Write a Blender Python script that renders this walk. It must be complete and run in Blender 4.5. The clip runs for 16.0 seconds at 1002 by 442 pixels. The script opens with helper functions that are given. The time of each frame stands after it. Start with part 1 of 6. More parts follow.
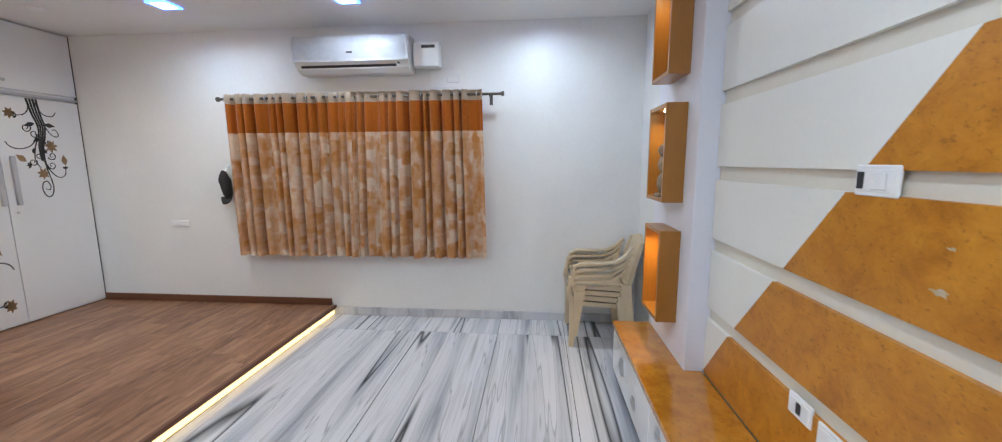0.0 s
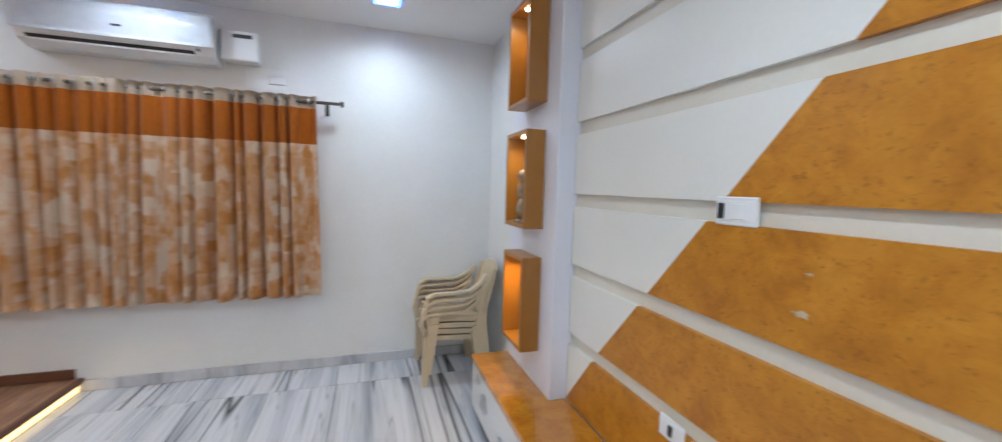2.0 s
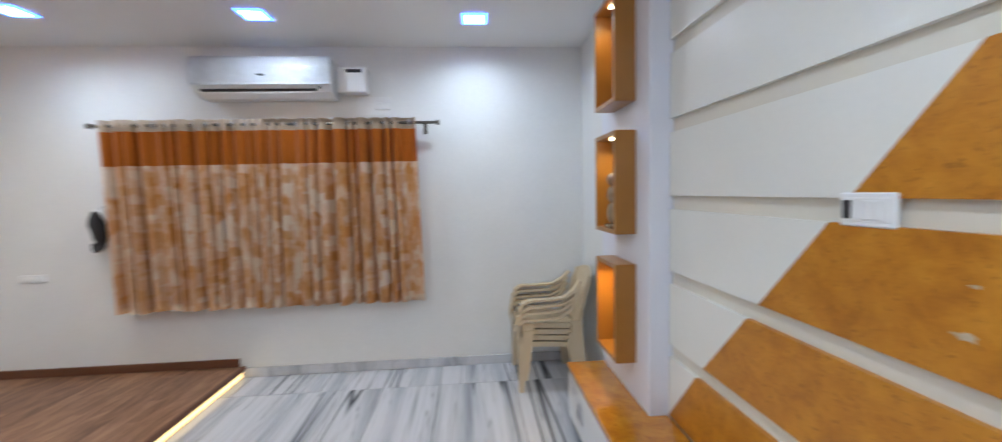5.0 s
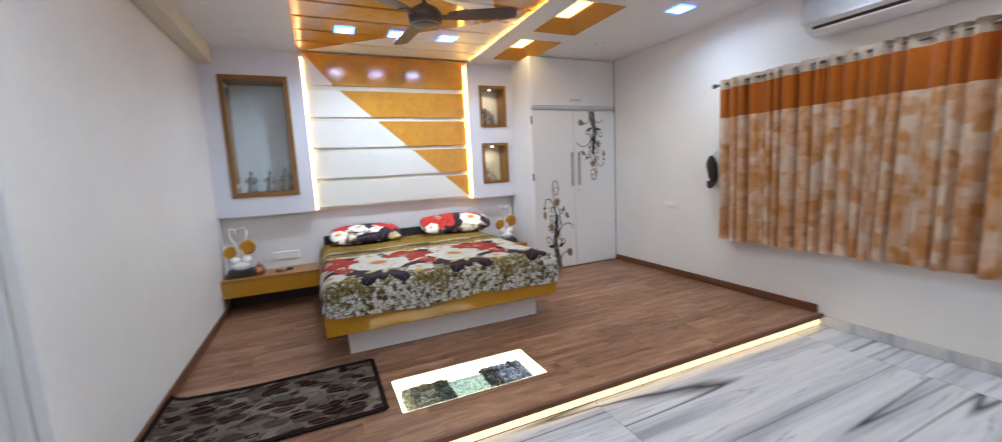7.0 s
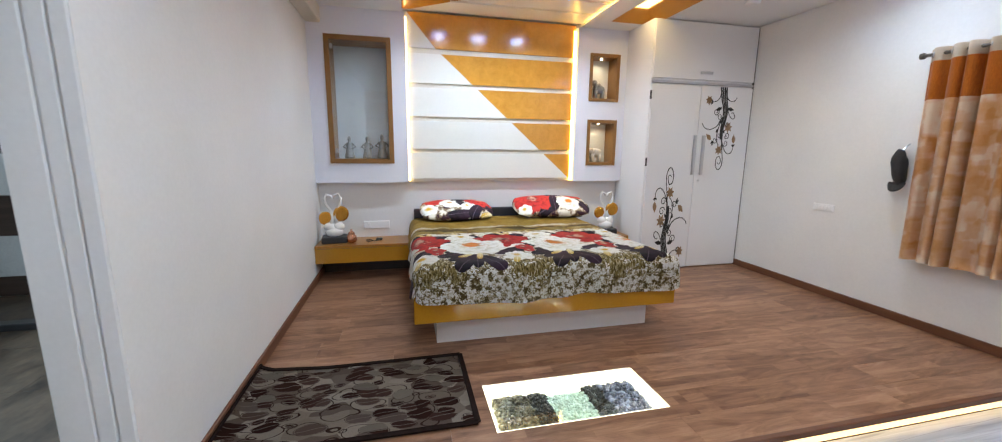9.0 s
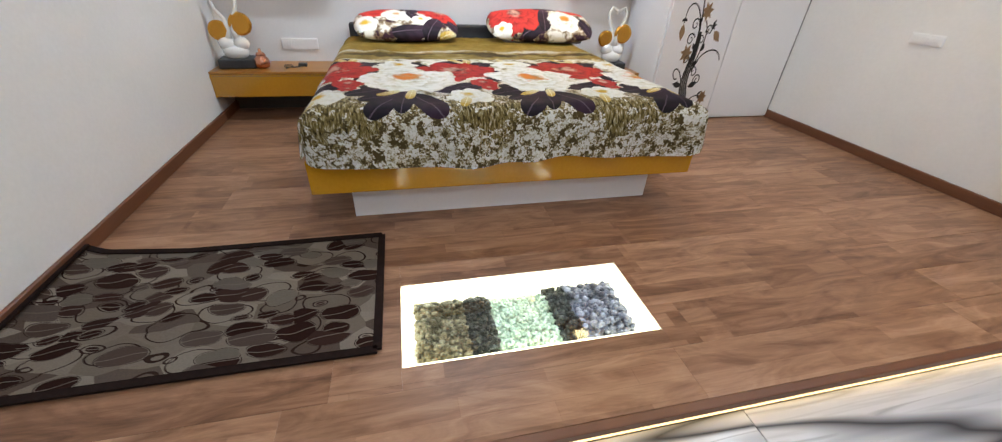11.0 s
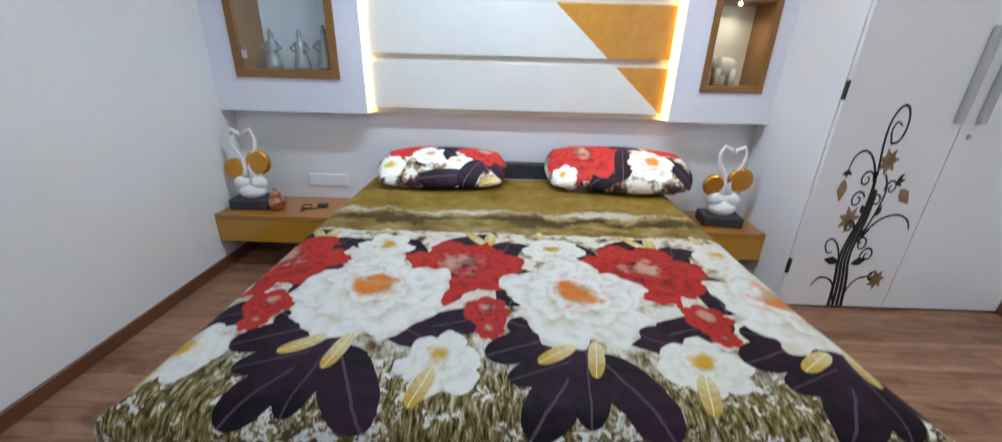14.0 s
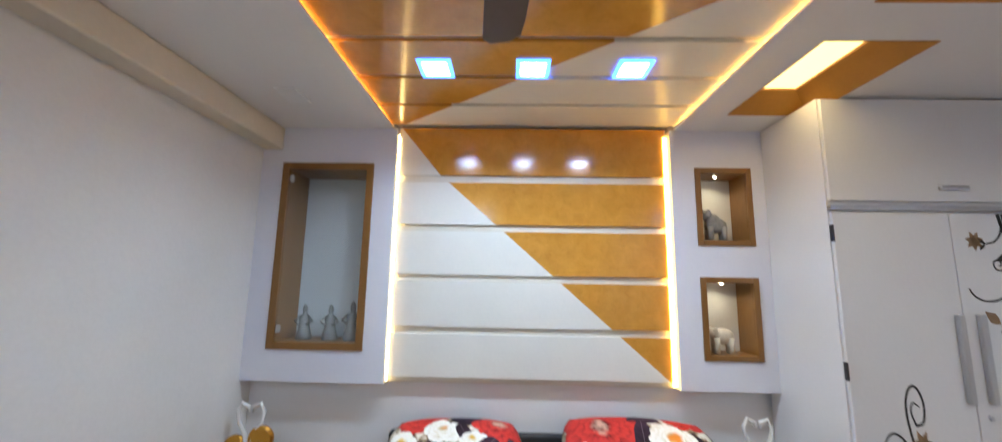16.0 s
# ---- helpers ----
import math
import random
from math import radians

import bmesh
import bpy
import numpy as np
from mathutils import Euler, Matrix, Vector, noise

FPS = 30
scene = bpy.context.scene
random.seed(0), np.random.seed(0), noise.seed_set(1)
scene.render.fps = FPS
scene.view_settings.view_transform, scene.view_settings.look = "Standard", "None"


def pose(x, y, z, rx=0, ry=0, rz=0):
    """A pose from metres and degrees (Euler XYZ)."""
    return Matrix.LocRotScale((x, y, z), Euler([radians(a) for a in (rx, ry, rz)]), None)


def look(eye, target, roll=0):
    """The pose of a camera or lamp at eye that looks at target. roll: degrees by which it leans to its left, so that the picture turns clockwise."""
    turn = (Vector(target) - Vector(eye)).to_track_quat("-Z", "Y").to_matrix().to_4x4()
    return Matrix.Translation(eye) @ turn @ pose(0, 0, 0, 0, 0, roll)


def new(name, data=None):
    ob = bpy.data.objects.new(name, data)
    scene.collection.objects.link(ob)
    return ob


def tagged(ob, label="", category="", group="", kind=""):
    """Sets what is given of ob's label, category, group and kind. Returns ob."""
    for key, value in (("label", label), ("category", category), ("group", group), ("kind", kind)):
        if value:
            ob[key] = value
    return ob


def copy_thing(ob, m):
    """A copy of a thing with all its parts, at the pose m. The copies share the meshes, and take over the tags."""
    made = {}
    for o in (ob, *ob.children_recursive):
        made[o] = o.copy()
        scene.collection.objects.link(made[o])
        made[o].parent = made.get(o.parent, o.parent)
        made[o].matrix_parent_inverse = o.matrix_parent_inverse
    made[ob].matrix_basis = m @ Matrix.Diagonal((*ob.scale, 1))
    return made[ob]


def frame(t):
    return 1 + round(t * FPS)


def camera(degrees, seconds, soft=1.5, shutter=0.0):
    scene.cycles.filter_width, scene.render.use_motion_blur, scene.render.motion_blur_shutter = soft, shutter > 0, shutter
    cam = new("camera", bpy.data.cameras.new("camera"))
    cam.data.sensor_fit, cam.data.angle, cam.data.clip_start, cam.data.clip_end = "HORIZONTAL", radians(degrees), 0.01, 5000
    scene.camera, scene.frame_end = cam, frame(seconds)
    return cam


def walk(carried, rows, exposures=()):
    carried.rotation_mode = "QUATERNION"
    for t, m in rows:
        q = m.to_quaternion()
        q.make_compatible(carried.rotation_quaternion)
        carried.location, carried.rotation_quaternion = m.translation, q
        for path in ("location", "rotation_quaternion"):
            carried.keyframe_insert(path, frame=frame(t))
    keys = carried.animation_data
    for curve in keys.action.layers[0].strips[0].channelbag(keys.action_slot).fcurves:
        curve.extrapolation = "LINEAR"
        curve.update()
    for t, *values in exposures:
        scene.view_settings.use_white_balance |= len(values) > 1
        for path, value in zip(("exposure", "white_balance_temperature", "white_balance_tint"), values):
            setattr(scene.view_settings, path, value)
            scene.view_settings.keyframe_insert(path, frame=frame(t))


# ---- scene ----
cam = camera(102.3, 16.0, soft=1.05, shutter=0.4)
PATH = [
    (0, (-0.065, 0.179, 1.443), (-0.244, 2.15, 1.157), -0.3),
    (0.5, (-0.174, 0.274, 1.467), (-0.338, 2.256, 1.259), -0.7),
    (1, (-0.282, 0.318, 1.457), (-0.539, 2.296, 1.314), -0.2),
    (1.5, (-0.272, 0.387, 1.436), (-0.177, 2.377, 1.267), 1.1),
    (2, (-0.169, 0.428, 1.439), (0.451, 2.322, 1.276), 1.6),
    (2.5, (-0.059, 0.432, 1.467), (0.891, 2.19, 1.39), 1.8),
    (3, (0.041, 0.449, 1.48), (1.293, 2.007, 1.415), 1.2),
    (3.2, (0.064, 0.45, 1.488), (1.336, 1.992, 1.456), 1.2),
    (5.3, (-0.148, 0.412, 1.452), (-0.452, 2.383, 1.308), -1.7),
    (5.5, (-0.156, 0.408, 1.473), (-0.78, 2.301, 1.305), -1.8),
    (6, (-0.151, 0.378, 1.441), (-1.353, 1.967, 1.273), -1.9),
    (6.5, (-0.156, 0.294, 1.375), (-1.748, 1.487, 1.165), -3.5),
    (7, (-0.218, 0.222, 1.359), (-2.03, 1.029, 1.103), -2.9),
    (7.5, (-0.245, 0.179, 1.356), (-2.164, 0.671, 1.083), -1.6),
    (8, (-0.34, 0.155, 1.367), (-2.277, 0.542, 1.056), -0.1),
    (8.2, (-0.411, 0.136, 1.39), (-2.345, 0.568, 1.119), 0.7),
    (10.3, (-1.198, 0.357, 1.215), (-2.977, 0.809, 0.42), 0.3),
    (10.5, (-1.277, 0.426, 1.198), (-2.995, 0.891, 0.285), 1.6),
    (11, (-1.455, 0.591, 1.147), (-3.091, 1.007, 0.074), 3.1),
    (11.5, (-1.625, 0.758, 1.094), (-3.179, 0.999, -0.142), 3.0),
    (12, (-1.78, 0.809, 1.015), (-3.139, 1.021, -0.437), 4.4),
    (12.5, (-2.021, 0.854, 1.017), (-3.434, 1.053, -0.385), 4.9),
    (13, (-2.176, 0.862, 1.049), (-3.789, 0.987, -0.128), 4.6),
    (13.5, (-2.366, 0.967, 1.183), (-4.101, 1.004, 0.188), 1.8),
    (14, (-2.482, 1.03, 1.332), (-4.338, 1.005, 0.588), 1.5),
    (14.5, (-2.49, 1.002, 1.45), (-4.425, 1.001, 0.942), 1.5),
    (15, (-2.458, 0.987, 1.492), (-4.437, 0.995, 1.208), -0.1),
    (15.5, (-2.436, 0.974, 1.567), (-4.435, 0.994, 1.503), 1.5),
    (16, (-2.395, 0.945, 1.636), (-4.372, 0.895, 1.933), 1.0),
]
walk(cam, [(t, look(eye, target, roll)) for t, eye, target, roll in PATH], [(0.0, -0.05, 5950, 4), (1.5, -0.06, 5950, 4), (2.6, -0.10, 5950, 3), (3.4, -0.11, 5950, 3), (5.5, -0.14, 5950, 4), (7.5, 0.0, 5950, 5), (9.0, 0.04, 6050, 5), (10.5, 0.06, 6300, 4), (11.5, 0.27, 6200, 4), (12.5, 0.22, 5750, 1), (13.5, 0.06, 5550, 1), (14.0, -0.11, 5600, 2), (14.5, -0.28, 5800, 4), (15.0, -0.35, 5900, 4), (16.0, -0.36, 5850, 4)])

# ---- light ----
NORTH, EAST, SOUTH, WEST = 3.775, 0.82, -0.705, -5.06
CEIL, DECK, STEP = 2.63, 0.088, -1.99

world = bpy.data.worlds.new("world")
world.use_nodes = True
world.node_tree.nodes["Background"].inputs[0].default_value = (0.8, 0.9, 1.0, 1)
world.node_tree.nodes["Background"].inputs[1].default_value = 0.02
scene.world = world


def area_lamp(name, at, size, watts, color, size_y=0.0, turn=(0, 0, 0), spread=150):
    data = bpy.data.lights.new(name, "AREA")
    data.energy, data.color, data.size = watts, color, size
    if size_y:
        data.shape, data.size_y = "RECTANGLE", size_y
    ob = new(name, data)
    data.spread = radians(spread)
    ob.matrix_world = pose(*at, *turn)
    return ob


COOL, WARM = (0.79, 0.89, 1.0), (1.0, 0.62, 0.22)
SOUTH_ROW = [(-1.47, 0.45), (-0.06, 0.45)]
NORTH_ROW = [(-2.87, 3.17), (-1.47, 3.2), (-0.06, 3.24)]
BED_ROW = [(-4.22, 0.57), (-4.22, 1.04), (-4.22, 1.52)]
COFFERS = [-4.31, -3.34, -2.23, -1.13]
for x, y in NORTH_ROW:
    area_lamp("downlight_glow", (x, y, CEIL - 0.012), 0.12, 7.2, COOL, spread=160)
for x, y in SOUTH_ROW:
    area_lamp("downlight_glow", (x, y, CEIL - 0.012), 0.12, 16.5, COOL, spread=178)
for x, y in BED_ROW:
    area_lamp("downlight_glow", (x, y, 2.646), 0.11, 8.7, COOL, spread=150)
for x in COFFERS:
    area_lamp("coffer_glow", (x, 2.44, 2.72), 0.5, 2.1, (1.0, 0.72, 0.35), 0.14)
area_lamp("bath_glow", (-3.1, -2.0, 2.54), 0.5, 70, COOL, spread=170)

# ---- materials ----


def ramp(nt, fac, stops):
    n = nt.nodes.new("ShaderNodeValToRGB")
    els = n.color_ramp.elements
    while len(els) < len(stops):
        els.new(0.5)
    for e, (p, c) in zip(els, stops):
        e.position, e.color = p, (*c, 1)
    nt.links.new(fac, n.inputs[0])
    return n.outputs[0]


def math_node(nt, op, a, b=None, c=None):
    n = nt.nodes.new("ShaderNodeMath")
    n.operation = op
    for i, v in enumerate((a, b, c)):
        if v is None:
            continue
        if isinstance(v, (int, float)):
            n.inputs[i].default_value = v
        else:
            nt.links.new(v, n.inputs[i])
    return n.outputs[0]


def mix(nt, fac, a, b, blend="MIX"):
    n = nt.nodes.new("ShaderNodeMix")
    n.data_type, n.blend_type = "RGBA", blend
    for i, v in ((0, fac), (6, a), (7, b)):
        if isinstance(v, (int, float)):
            n.inputs[i].default_value = v
        elif isinstance(v, tuple):
            n.inputs[i].default_value = (*v, 1)
        else:
            nt.links.new(v, n.inputs[i])
    return n.outputs[2]


def coords(nt, scale=(1, 1, 1), source="Object", rot=(0, 0, 0)):
    t = nt.nodes.new("ShaderNodeTexCoord")
    m = nt.nodes.new("ShaderNodeMapping")
    m.inputs["Scale"].default_value = scale
    m.inputs["Rotation"].default_value = rot
    nt.links.new(t.outputs[source], m.inputs[0])
    return m.outputs[0]


def noise_tex(nt, vec, scale, detail=3.0, rough=0.55, distortion=0.0):
    n = nt.nodes.new("ShaderNodeTexNoise")
    n.inputs["Scale"].default_value = scale
    n.inputs["Detail"].default_value = detail
    n.inputs["Roughness"].default_value = rough
    n.inputs["Distortion"].default_value = distortion
    nt.links.new(vec, n.inputs["Vector"])
    return n.outputs[0]


def bump(nt, bsdf, height, strength, distance=0.004):
    b = nt.nodes.new("ShaderNodeBump")
    b.inputs["Strength"].default_value = strength
    b.inputs["Distance"].default_value = distance
    nt.links.new(height, b.inputs["Height"])
    nt.links.new(b.outputs[0], bsdf.inputs["Normal"])


def base(name):
    m = bpy.data.materials.new(name)
    m.use_nodes = True
    return m, m.node_tree, m.node_tree.nodes["Principled BSDF"]


def surface(name, dark, light, scale=3.0, rough=0.5, relief=0.1, metal=0.0, coat=0.0, stretch=(1, 1, 1), fine=60.0):
    """Two colours mixed by broad blotches, fine grain in relief and gloss."""
    m, nt, b = base(name)
    v = coords(nt, stretch)
    broad, grain = noise_tex(nt, v, scale, 4), noise_tex(nt, v, fine, 2)
    fac = math_node(nt, "MULTIPLY_ADD", grain, 0.3, math_node(nt, "MULTIPLY", broad, 0.7))
    nt.links.new(ramp(nt, fac, [(0.3, dark), (0.7, light)]), b.inputs["Base Color"])
    nt.links.new(math_node(nt, "MULTIPLY_ADD", broad, 0.16, rough - 0.08), b.inputs["Roughness"])
    b.inputs["Metallic"].default_value = metal
    b.inputs["Coat Weight"].default_value = coat
    b.inputs["Coat Roughness"].default_value = 0.06
    if relief:
        bump(nt, b, grain, relief, 0.002)
    return m


def glow(name, color, strength):
    m, nt, b = base(name)
    b.inputs["Base Color"].default_value = (*color, 1)
    b.inputs["Emission Color"].default_value = (*color, 1)
    b.inputs["Emission Strength"].default_value = strength
    return m


WALL = surface("wall_paint", (0.74, 0.735, 0.72), (0.83, 0.825, 0.81), 1.5, 0.42, 0.12)
CEILING = surface("ceiling_paint", (0.80, 0.79, 0.78), (0.86, 0.85, 0.84), 1.0, 0.6, 0.1)
GLOSS_WHITE = surface("white_laminate", (0.78, 0.78, 0.79), (0.84, 0.84, 0.85), 1.2, 0.22, 0.02, coat=0.3)
# white paint with the bluish lamp light mixed into its colour
PILLAR_WHITE = surface("bluish_lit_white_paint", (0.74, 0.75, 0.84), (0.80, 0.81, 0.88), 1.5, 0.4, 0.08)
BOARD_WHITE = surface("white_board", (0.75, 0.745, 0.70), (0.82, 0.81, 0.76), 2.0, 0.38, 0.05, coat=0.04)
SCUFF = surface("pale_scuff", (0.40, 0.27, 0.13), (0.62, 0.52, 0.40), 40.0, 0.6, 0.1)
GROOVE = surface("cream_groove", (0.66, 0.62, 0.54), (0.74, 0.70, 0.61), 4.0, 0.5, 0.1)
# beige holds the shading on the cornice, not a separate paint
SHADED_BEIGE = surface("beige_shaded_cornice", (0.66, 0.60, 0.48), (0.74, 0.68, 0.56), 2.0, 0.6, 0.1)
NICHE_WOOD = surface("ochre_laminate", (0.30, 0.125, 0.018), (0.40, 0.175, 0.028), 5.0, 0.34, 0.06, coat=0.15, stretch=(1, 1, 0.25))
NICHE_DARK = surface("brown_laminate", (0.20, 0.092, 0.020), (0.28, 0.135, 0.034), 5.0, 0.36, 0.06, stretch=(1, 1, 0.25))
COFFER_WOOD = surface("honey_laminate", (0.42, 0.19, 0.02), (0.52, 0.25, 0.03), 5.0, 0.4, 0.05)
BED_GOLD = surface("gold_laminate", (0.40, 0.185, 0.008), (0.50, 0.245, 0.014), 2.0, 0.16, 0.02, coat=0.6)
SKIRT_WOOD = surface("brown_skirting", (0.11, 0.042, 0.02), (0.17, 0.068, 0.032), 8.0, 0.45, 0.2, stretch=(0.3, 0.3, 2))
PLASTIC_CREAM = surface("cream_plastic", (0.60, 0.48, 0.32), (0.66, 0.54, 0.37), 4.0, 0.4, 0.05)
PLASTIC_WHITE = surface("white_plastic", (0.80, 0.80, 0.80), (0.86, 0.86, 0.86), 4.0, 0.3, 0.03)
DARK_PLASTIC = surface("dark_plastic", (0.02, 0.02, 0.022), (0.04, 0.04, 0.045), 6.0, 0.4, 0.1)
STEEL = surface("brushed_steel", (0.50, 0.50, 0.52), (0.62, 0.62, 0.64), 8.0, 0.32, 0.1, metal=0.9, stretch=(1, 1, 0.1))
DARK_METAL = surface("dark_rod", (0.10, 0.09, 0.08), (0.17, 0.155, 0.14), 8.0, 0.35, 0.1, metal=0.8)
FAN_BROWN = surface("fan_brown", (0.055, 0.028, 0.02), (0.085, 0.045, 0.032), 5.0, 0.35, 0.05)
HAT_BLACK = surface("black_cloth", (0.012, 0.011, 0.012), (0.03, 0.028, 0.03), 12.0, 0.75, 0.5)
DECAL_BLACK = surface("black_decal", (0.010, 0.010, 0.010), (0.025, 0.024, 0.023), 12.0, 0.4, 0.0)
DECAL_BRONZE = surface("bronze_decal", (0.22, 0.13, 0.06), (0.34, 0.22, 0.12), 14.0, 0.4, 0.0)
DECAL_GREY = surface("grey_decal", (0.30, 0.30, 0.31), (0.42, 0.42, 0.43), 14.0, 0.4, 0.0)
STATUE_GREY = surface("grey_statuette", (0.20, 0.19, 0.18), (0.34, 0.32, 0.29), 14.0, 0.5, 0.3)
STATUE_BONE = surface("bone_statuette", (0.52, 0.45, 0.33), (0.66, 0.58, 0.45), 14.0, 0.45, 0.2)
STATUE_BROWN = surface("brown_glazed_statuette", (0.13, 0.075, 0.035), (0.42, 0.32, 0.20), 16.0, 0.25, 0.2, coat=0.4)
STATUE_SILVER = surface("silver_statuette", (0.17, 0.17, 0.17), (0.30, 0.30, 0.29), 14.0, 0.4, 0.3, metal=0.25)
GLAZE_WHITE = surface("white_glaze", (0.80, 0.79, 0.77), (0.86, 0.85, 0.83), 8.0, 0.15, 0.02, coat=0.5)
GOLD = surface("polished_gold", (0.62, 0.30, 0.04), (0.75, 0.40, 0.07), 6.0, 0.25, 0.05, metal=0.8)
COPPER = surface("copper", (0.45, 0.20, 0.12), (0.6, 0.29, 0.18), 8.0, 0.25, 0.1, metal=0.9)
NICHE_BACK = surface("pale_niche_back", (0.70, 0.68, 0.62), (0.78, 0.76, 0.70), 3.0, 0.5, 0.05)
CASE_BACK = surface("cool_case_back", (0.60, 0.64, 0.68), (0.68, 0.72, 0.76), 3.0, 0.45, 0.05)
BLACK_LEATHER = surface("black_headrest", (0.012, 0.012, 0.014), (0.025, 0.024, 0.028), 9.0, 0.45, 0.3)
# near-black: painted shade in gaps, also the cabinet plinth and floor joints
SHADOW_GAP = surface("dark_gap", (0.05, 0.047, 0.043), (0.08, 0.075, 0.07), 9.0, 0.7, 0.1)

LED_COOL = glow("cool_led", (0.85, 0.92, 1.0), 48.0)
LED_BLUE = glow("blue_led_rim", (0.05, 0.16, 1.0), 12.0)
LED_COVE = glow("cove_led", (1.0, 0.52, 0.12), 26.0)
LED_SIDE = glow("side_led", (1.0, 0.56, 0.09), 17.0)
LED_SIDE_PALE = glow("pale_side_led", (1.0, 0.66, 0.24), 18.0)
LED_STEP = glow("step_led", (1.0, 0.70, 0.33), 1.9)
LED_TANK = glow("tank_led", (1.0, 0.92, 0.66), 2.8)
LED_COFFER = glow("coffer_led", (1.0, 0.70, 0.26), 3.2)
LED_SPOT = glow("niche_spot", (1.0, 0.85, 0.55), 25.0)


def glass(name, color, rough, ior=1.45):
    m, nt, b = base(name)
    b.inputs["Base Color"].default_value = (*color, 1)
    b.inputs["Transmission Weight"].default_value = 1.0
    b.inputs["Roughness"].default_value = rough
    b.inputs["IOR"].default_value = ior
    return m


CLEAR = glass("clear_glass", (0.97, 0.99, 0.98), 0.02)
FROST = surface("frosted_blue_glass", (0.22, 0.42, 0.47), (0.30, 0.50, 0.55), 1.5, 0.25, 0.0, coat=0.4)


def orange_laminate(name, rough, coat, tones=((0.36, 0.125, 0.007), (0.50, 0.195, 0.012), (0.63, 0.275, 0.024)), speckle=0.6):
    m, nt, b = base(name)
    v = coords(nt)
    blot = noise_tex(nt, v, 11.0, 8, 0.72, 0.4)
    wide = noise_tex(nt, v, 2.2, 4, 0.6)
    speck = noise_tex(nt, coords(nt, (1, 1, 1.3)), 62.0, 3, 0.6)
    col = ramp(nt, blot, list(zip((0.30, 0.48, 0.70), tones)))
    col = mix(nt, 0.40, col, ramp(nt, wide, [(0.32, (0.70, 0.64, 0.55)), (0.60, (1, 1, 1))]), "MULTIPLY")
    col = mix(nt, ramp(nt, speck, [(0.28, (speckle, speckle, speckle)), (0.42, (0, 0, 0))]), col, (0.20, 0.065, 0.006))
    nt.links.new(col, b.inputs["Base Color"])
    nt.links.new(math_node(nt, "MULTIPLY_ADD", blot, 0.14, rough), b.inputs["Roughness"])
    b.inputs["Coat Weight"].default_value = coat
    b.inputs["Coat Roughness"].default_value = 0.12
    bump(nt, b, speck, 0.03, 0.001)
    return m


def floor_wood():
    """Laminate boards: three strips to a board, streaks along y, each board its own tone."""
    m, nt, b = base("walnut_laminate")
    info = nt.nodes.new("ShaderNodeObjectInfo")
    v = coords(nt, (1, 1, 1))
    shift = nt.nodes.new("ShaderNodeVectorMath")
    shift.operation = "MULTIPLY_ADD"
    comb = nt.nodes.new("ShaderNodeCombineXYZ")
    for i in range(3):
        nt.links.new(info.outputs["Random"], comb.inputs[i])
    shift.inputs[1].default_value = (31, 17, 7)
    nt.links.new(comb.outputs[0], shift.inputs[0])
    nt.links.new(v, shift.inputs[2])
    sv = shift.outputs[0]
    mp = nt.nodes.new("ShaderNodeMapping")
    mp.inputs["Scale"].default_value = (5.2, 1.1, 1)
    nt.links.new(sv, mp.inputs[0])
    figure = noise_tex(nt, mp.outputs[0], 2.4, 6, 0.62, 1.7)
    mp2 = nt.nodes.new("ShaderNodeMapping")
    mp2.inputs["Scale"].default_value = (120.0, 5.0, 1)
    nt.links.new(sv, mp2.inputs[0])
    streak = noise_tex(nt, mp2.outputs[0], 1.0, 3)
    brick = nt.nodes.new("ShaderNodeTexBrick")
    mp3 = nt.nodes.new("ShaderNodeMapping")
    mp3.inputs["Rotation"].default_value = (0, 0, radians(90))
    nt.links.new(sv, mp3.inputs[0])
    nt.links.new(mp3.outputs[0], brick.inputs["Vector"])
    brick.inputs["Scale"].default_value = 1.0
    brick.inputs["Brick Width"].default_value = 0.55
    brick.inputs["Row Height"].default_value = 0.064
    brick.inputs["Mortar Size"].default_value = 0.0008
    brick.inputs["Color1"].default_value = (0, 0, 0, 1)
    brick.inputs["Color2"].default_value = (1, 1, 1, 1)
    brick.inputs["Mortar"].default_value = (0.2, 0.2, 0.2, 1)
    tone = math_node(nt, "ADD", math_node(nt, "MULTIPLY", figure, 0.64), math_node(nt, "MULTIPLY", streak, 0.14))
    tone = math_node(nt, "MULTIPLY_ADD", brick.outputs[0], 0.14, tone)
    tone = math_node(nt, "MULTIPLY_ADD", info.outputs["Random"], 0.10, tone)
    col = ramp(nt, tone, [(0.27, (0.095, 0.042, 0.022)), (0.42, (0.185, 0.092, 0.051)), (0.56, (0.29, 0.154, 0.089)), (0.74, (0.42, 0.245, 0.148))])
    nt.links.new(col, b.inputs["Base Color"])
    nt.links.new(math_node(nt, "MULTIPLY_ADD", streak, 0.15, 0.27), b.inputs["Roughness"])
    b.inputs["Specular IOR Level"].default_value = 0.2
    bump(nt, b, streak, 0.08, 0.001)
    return m


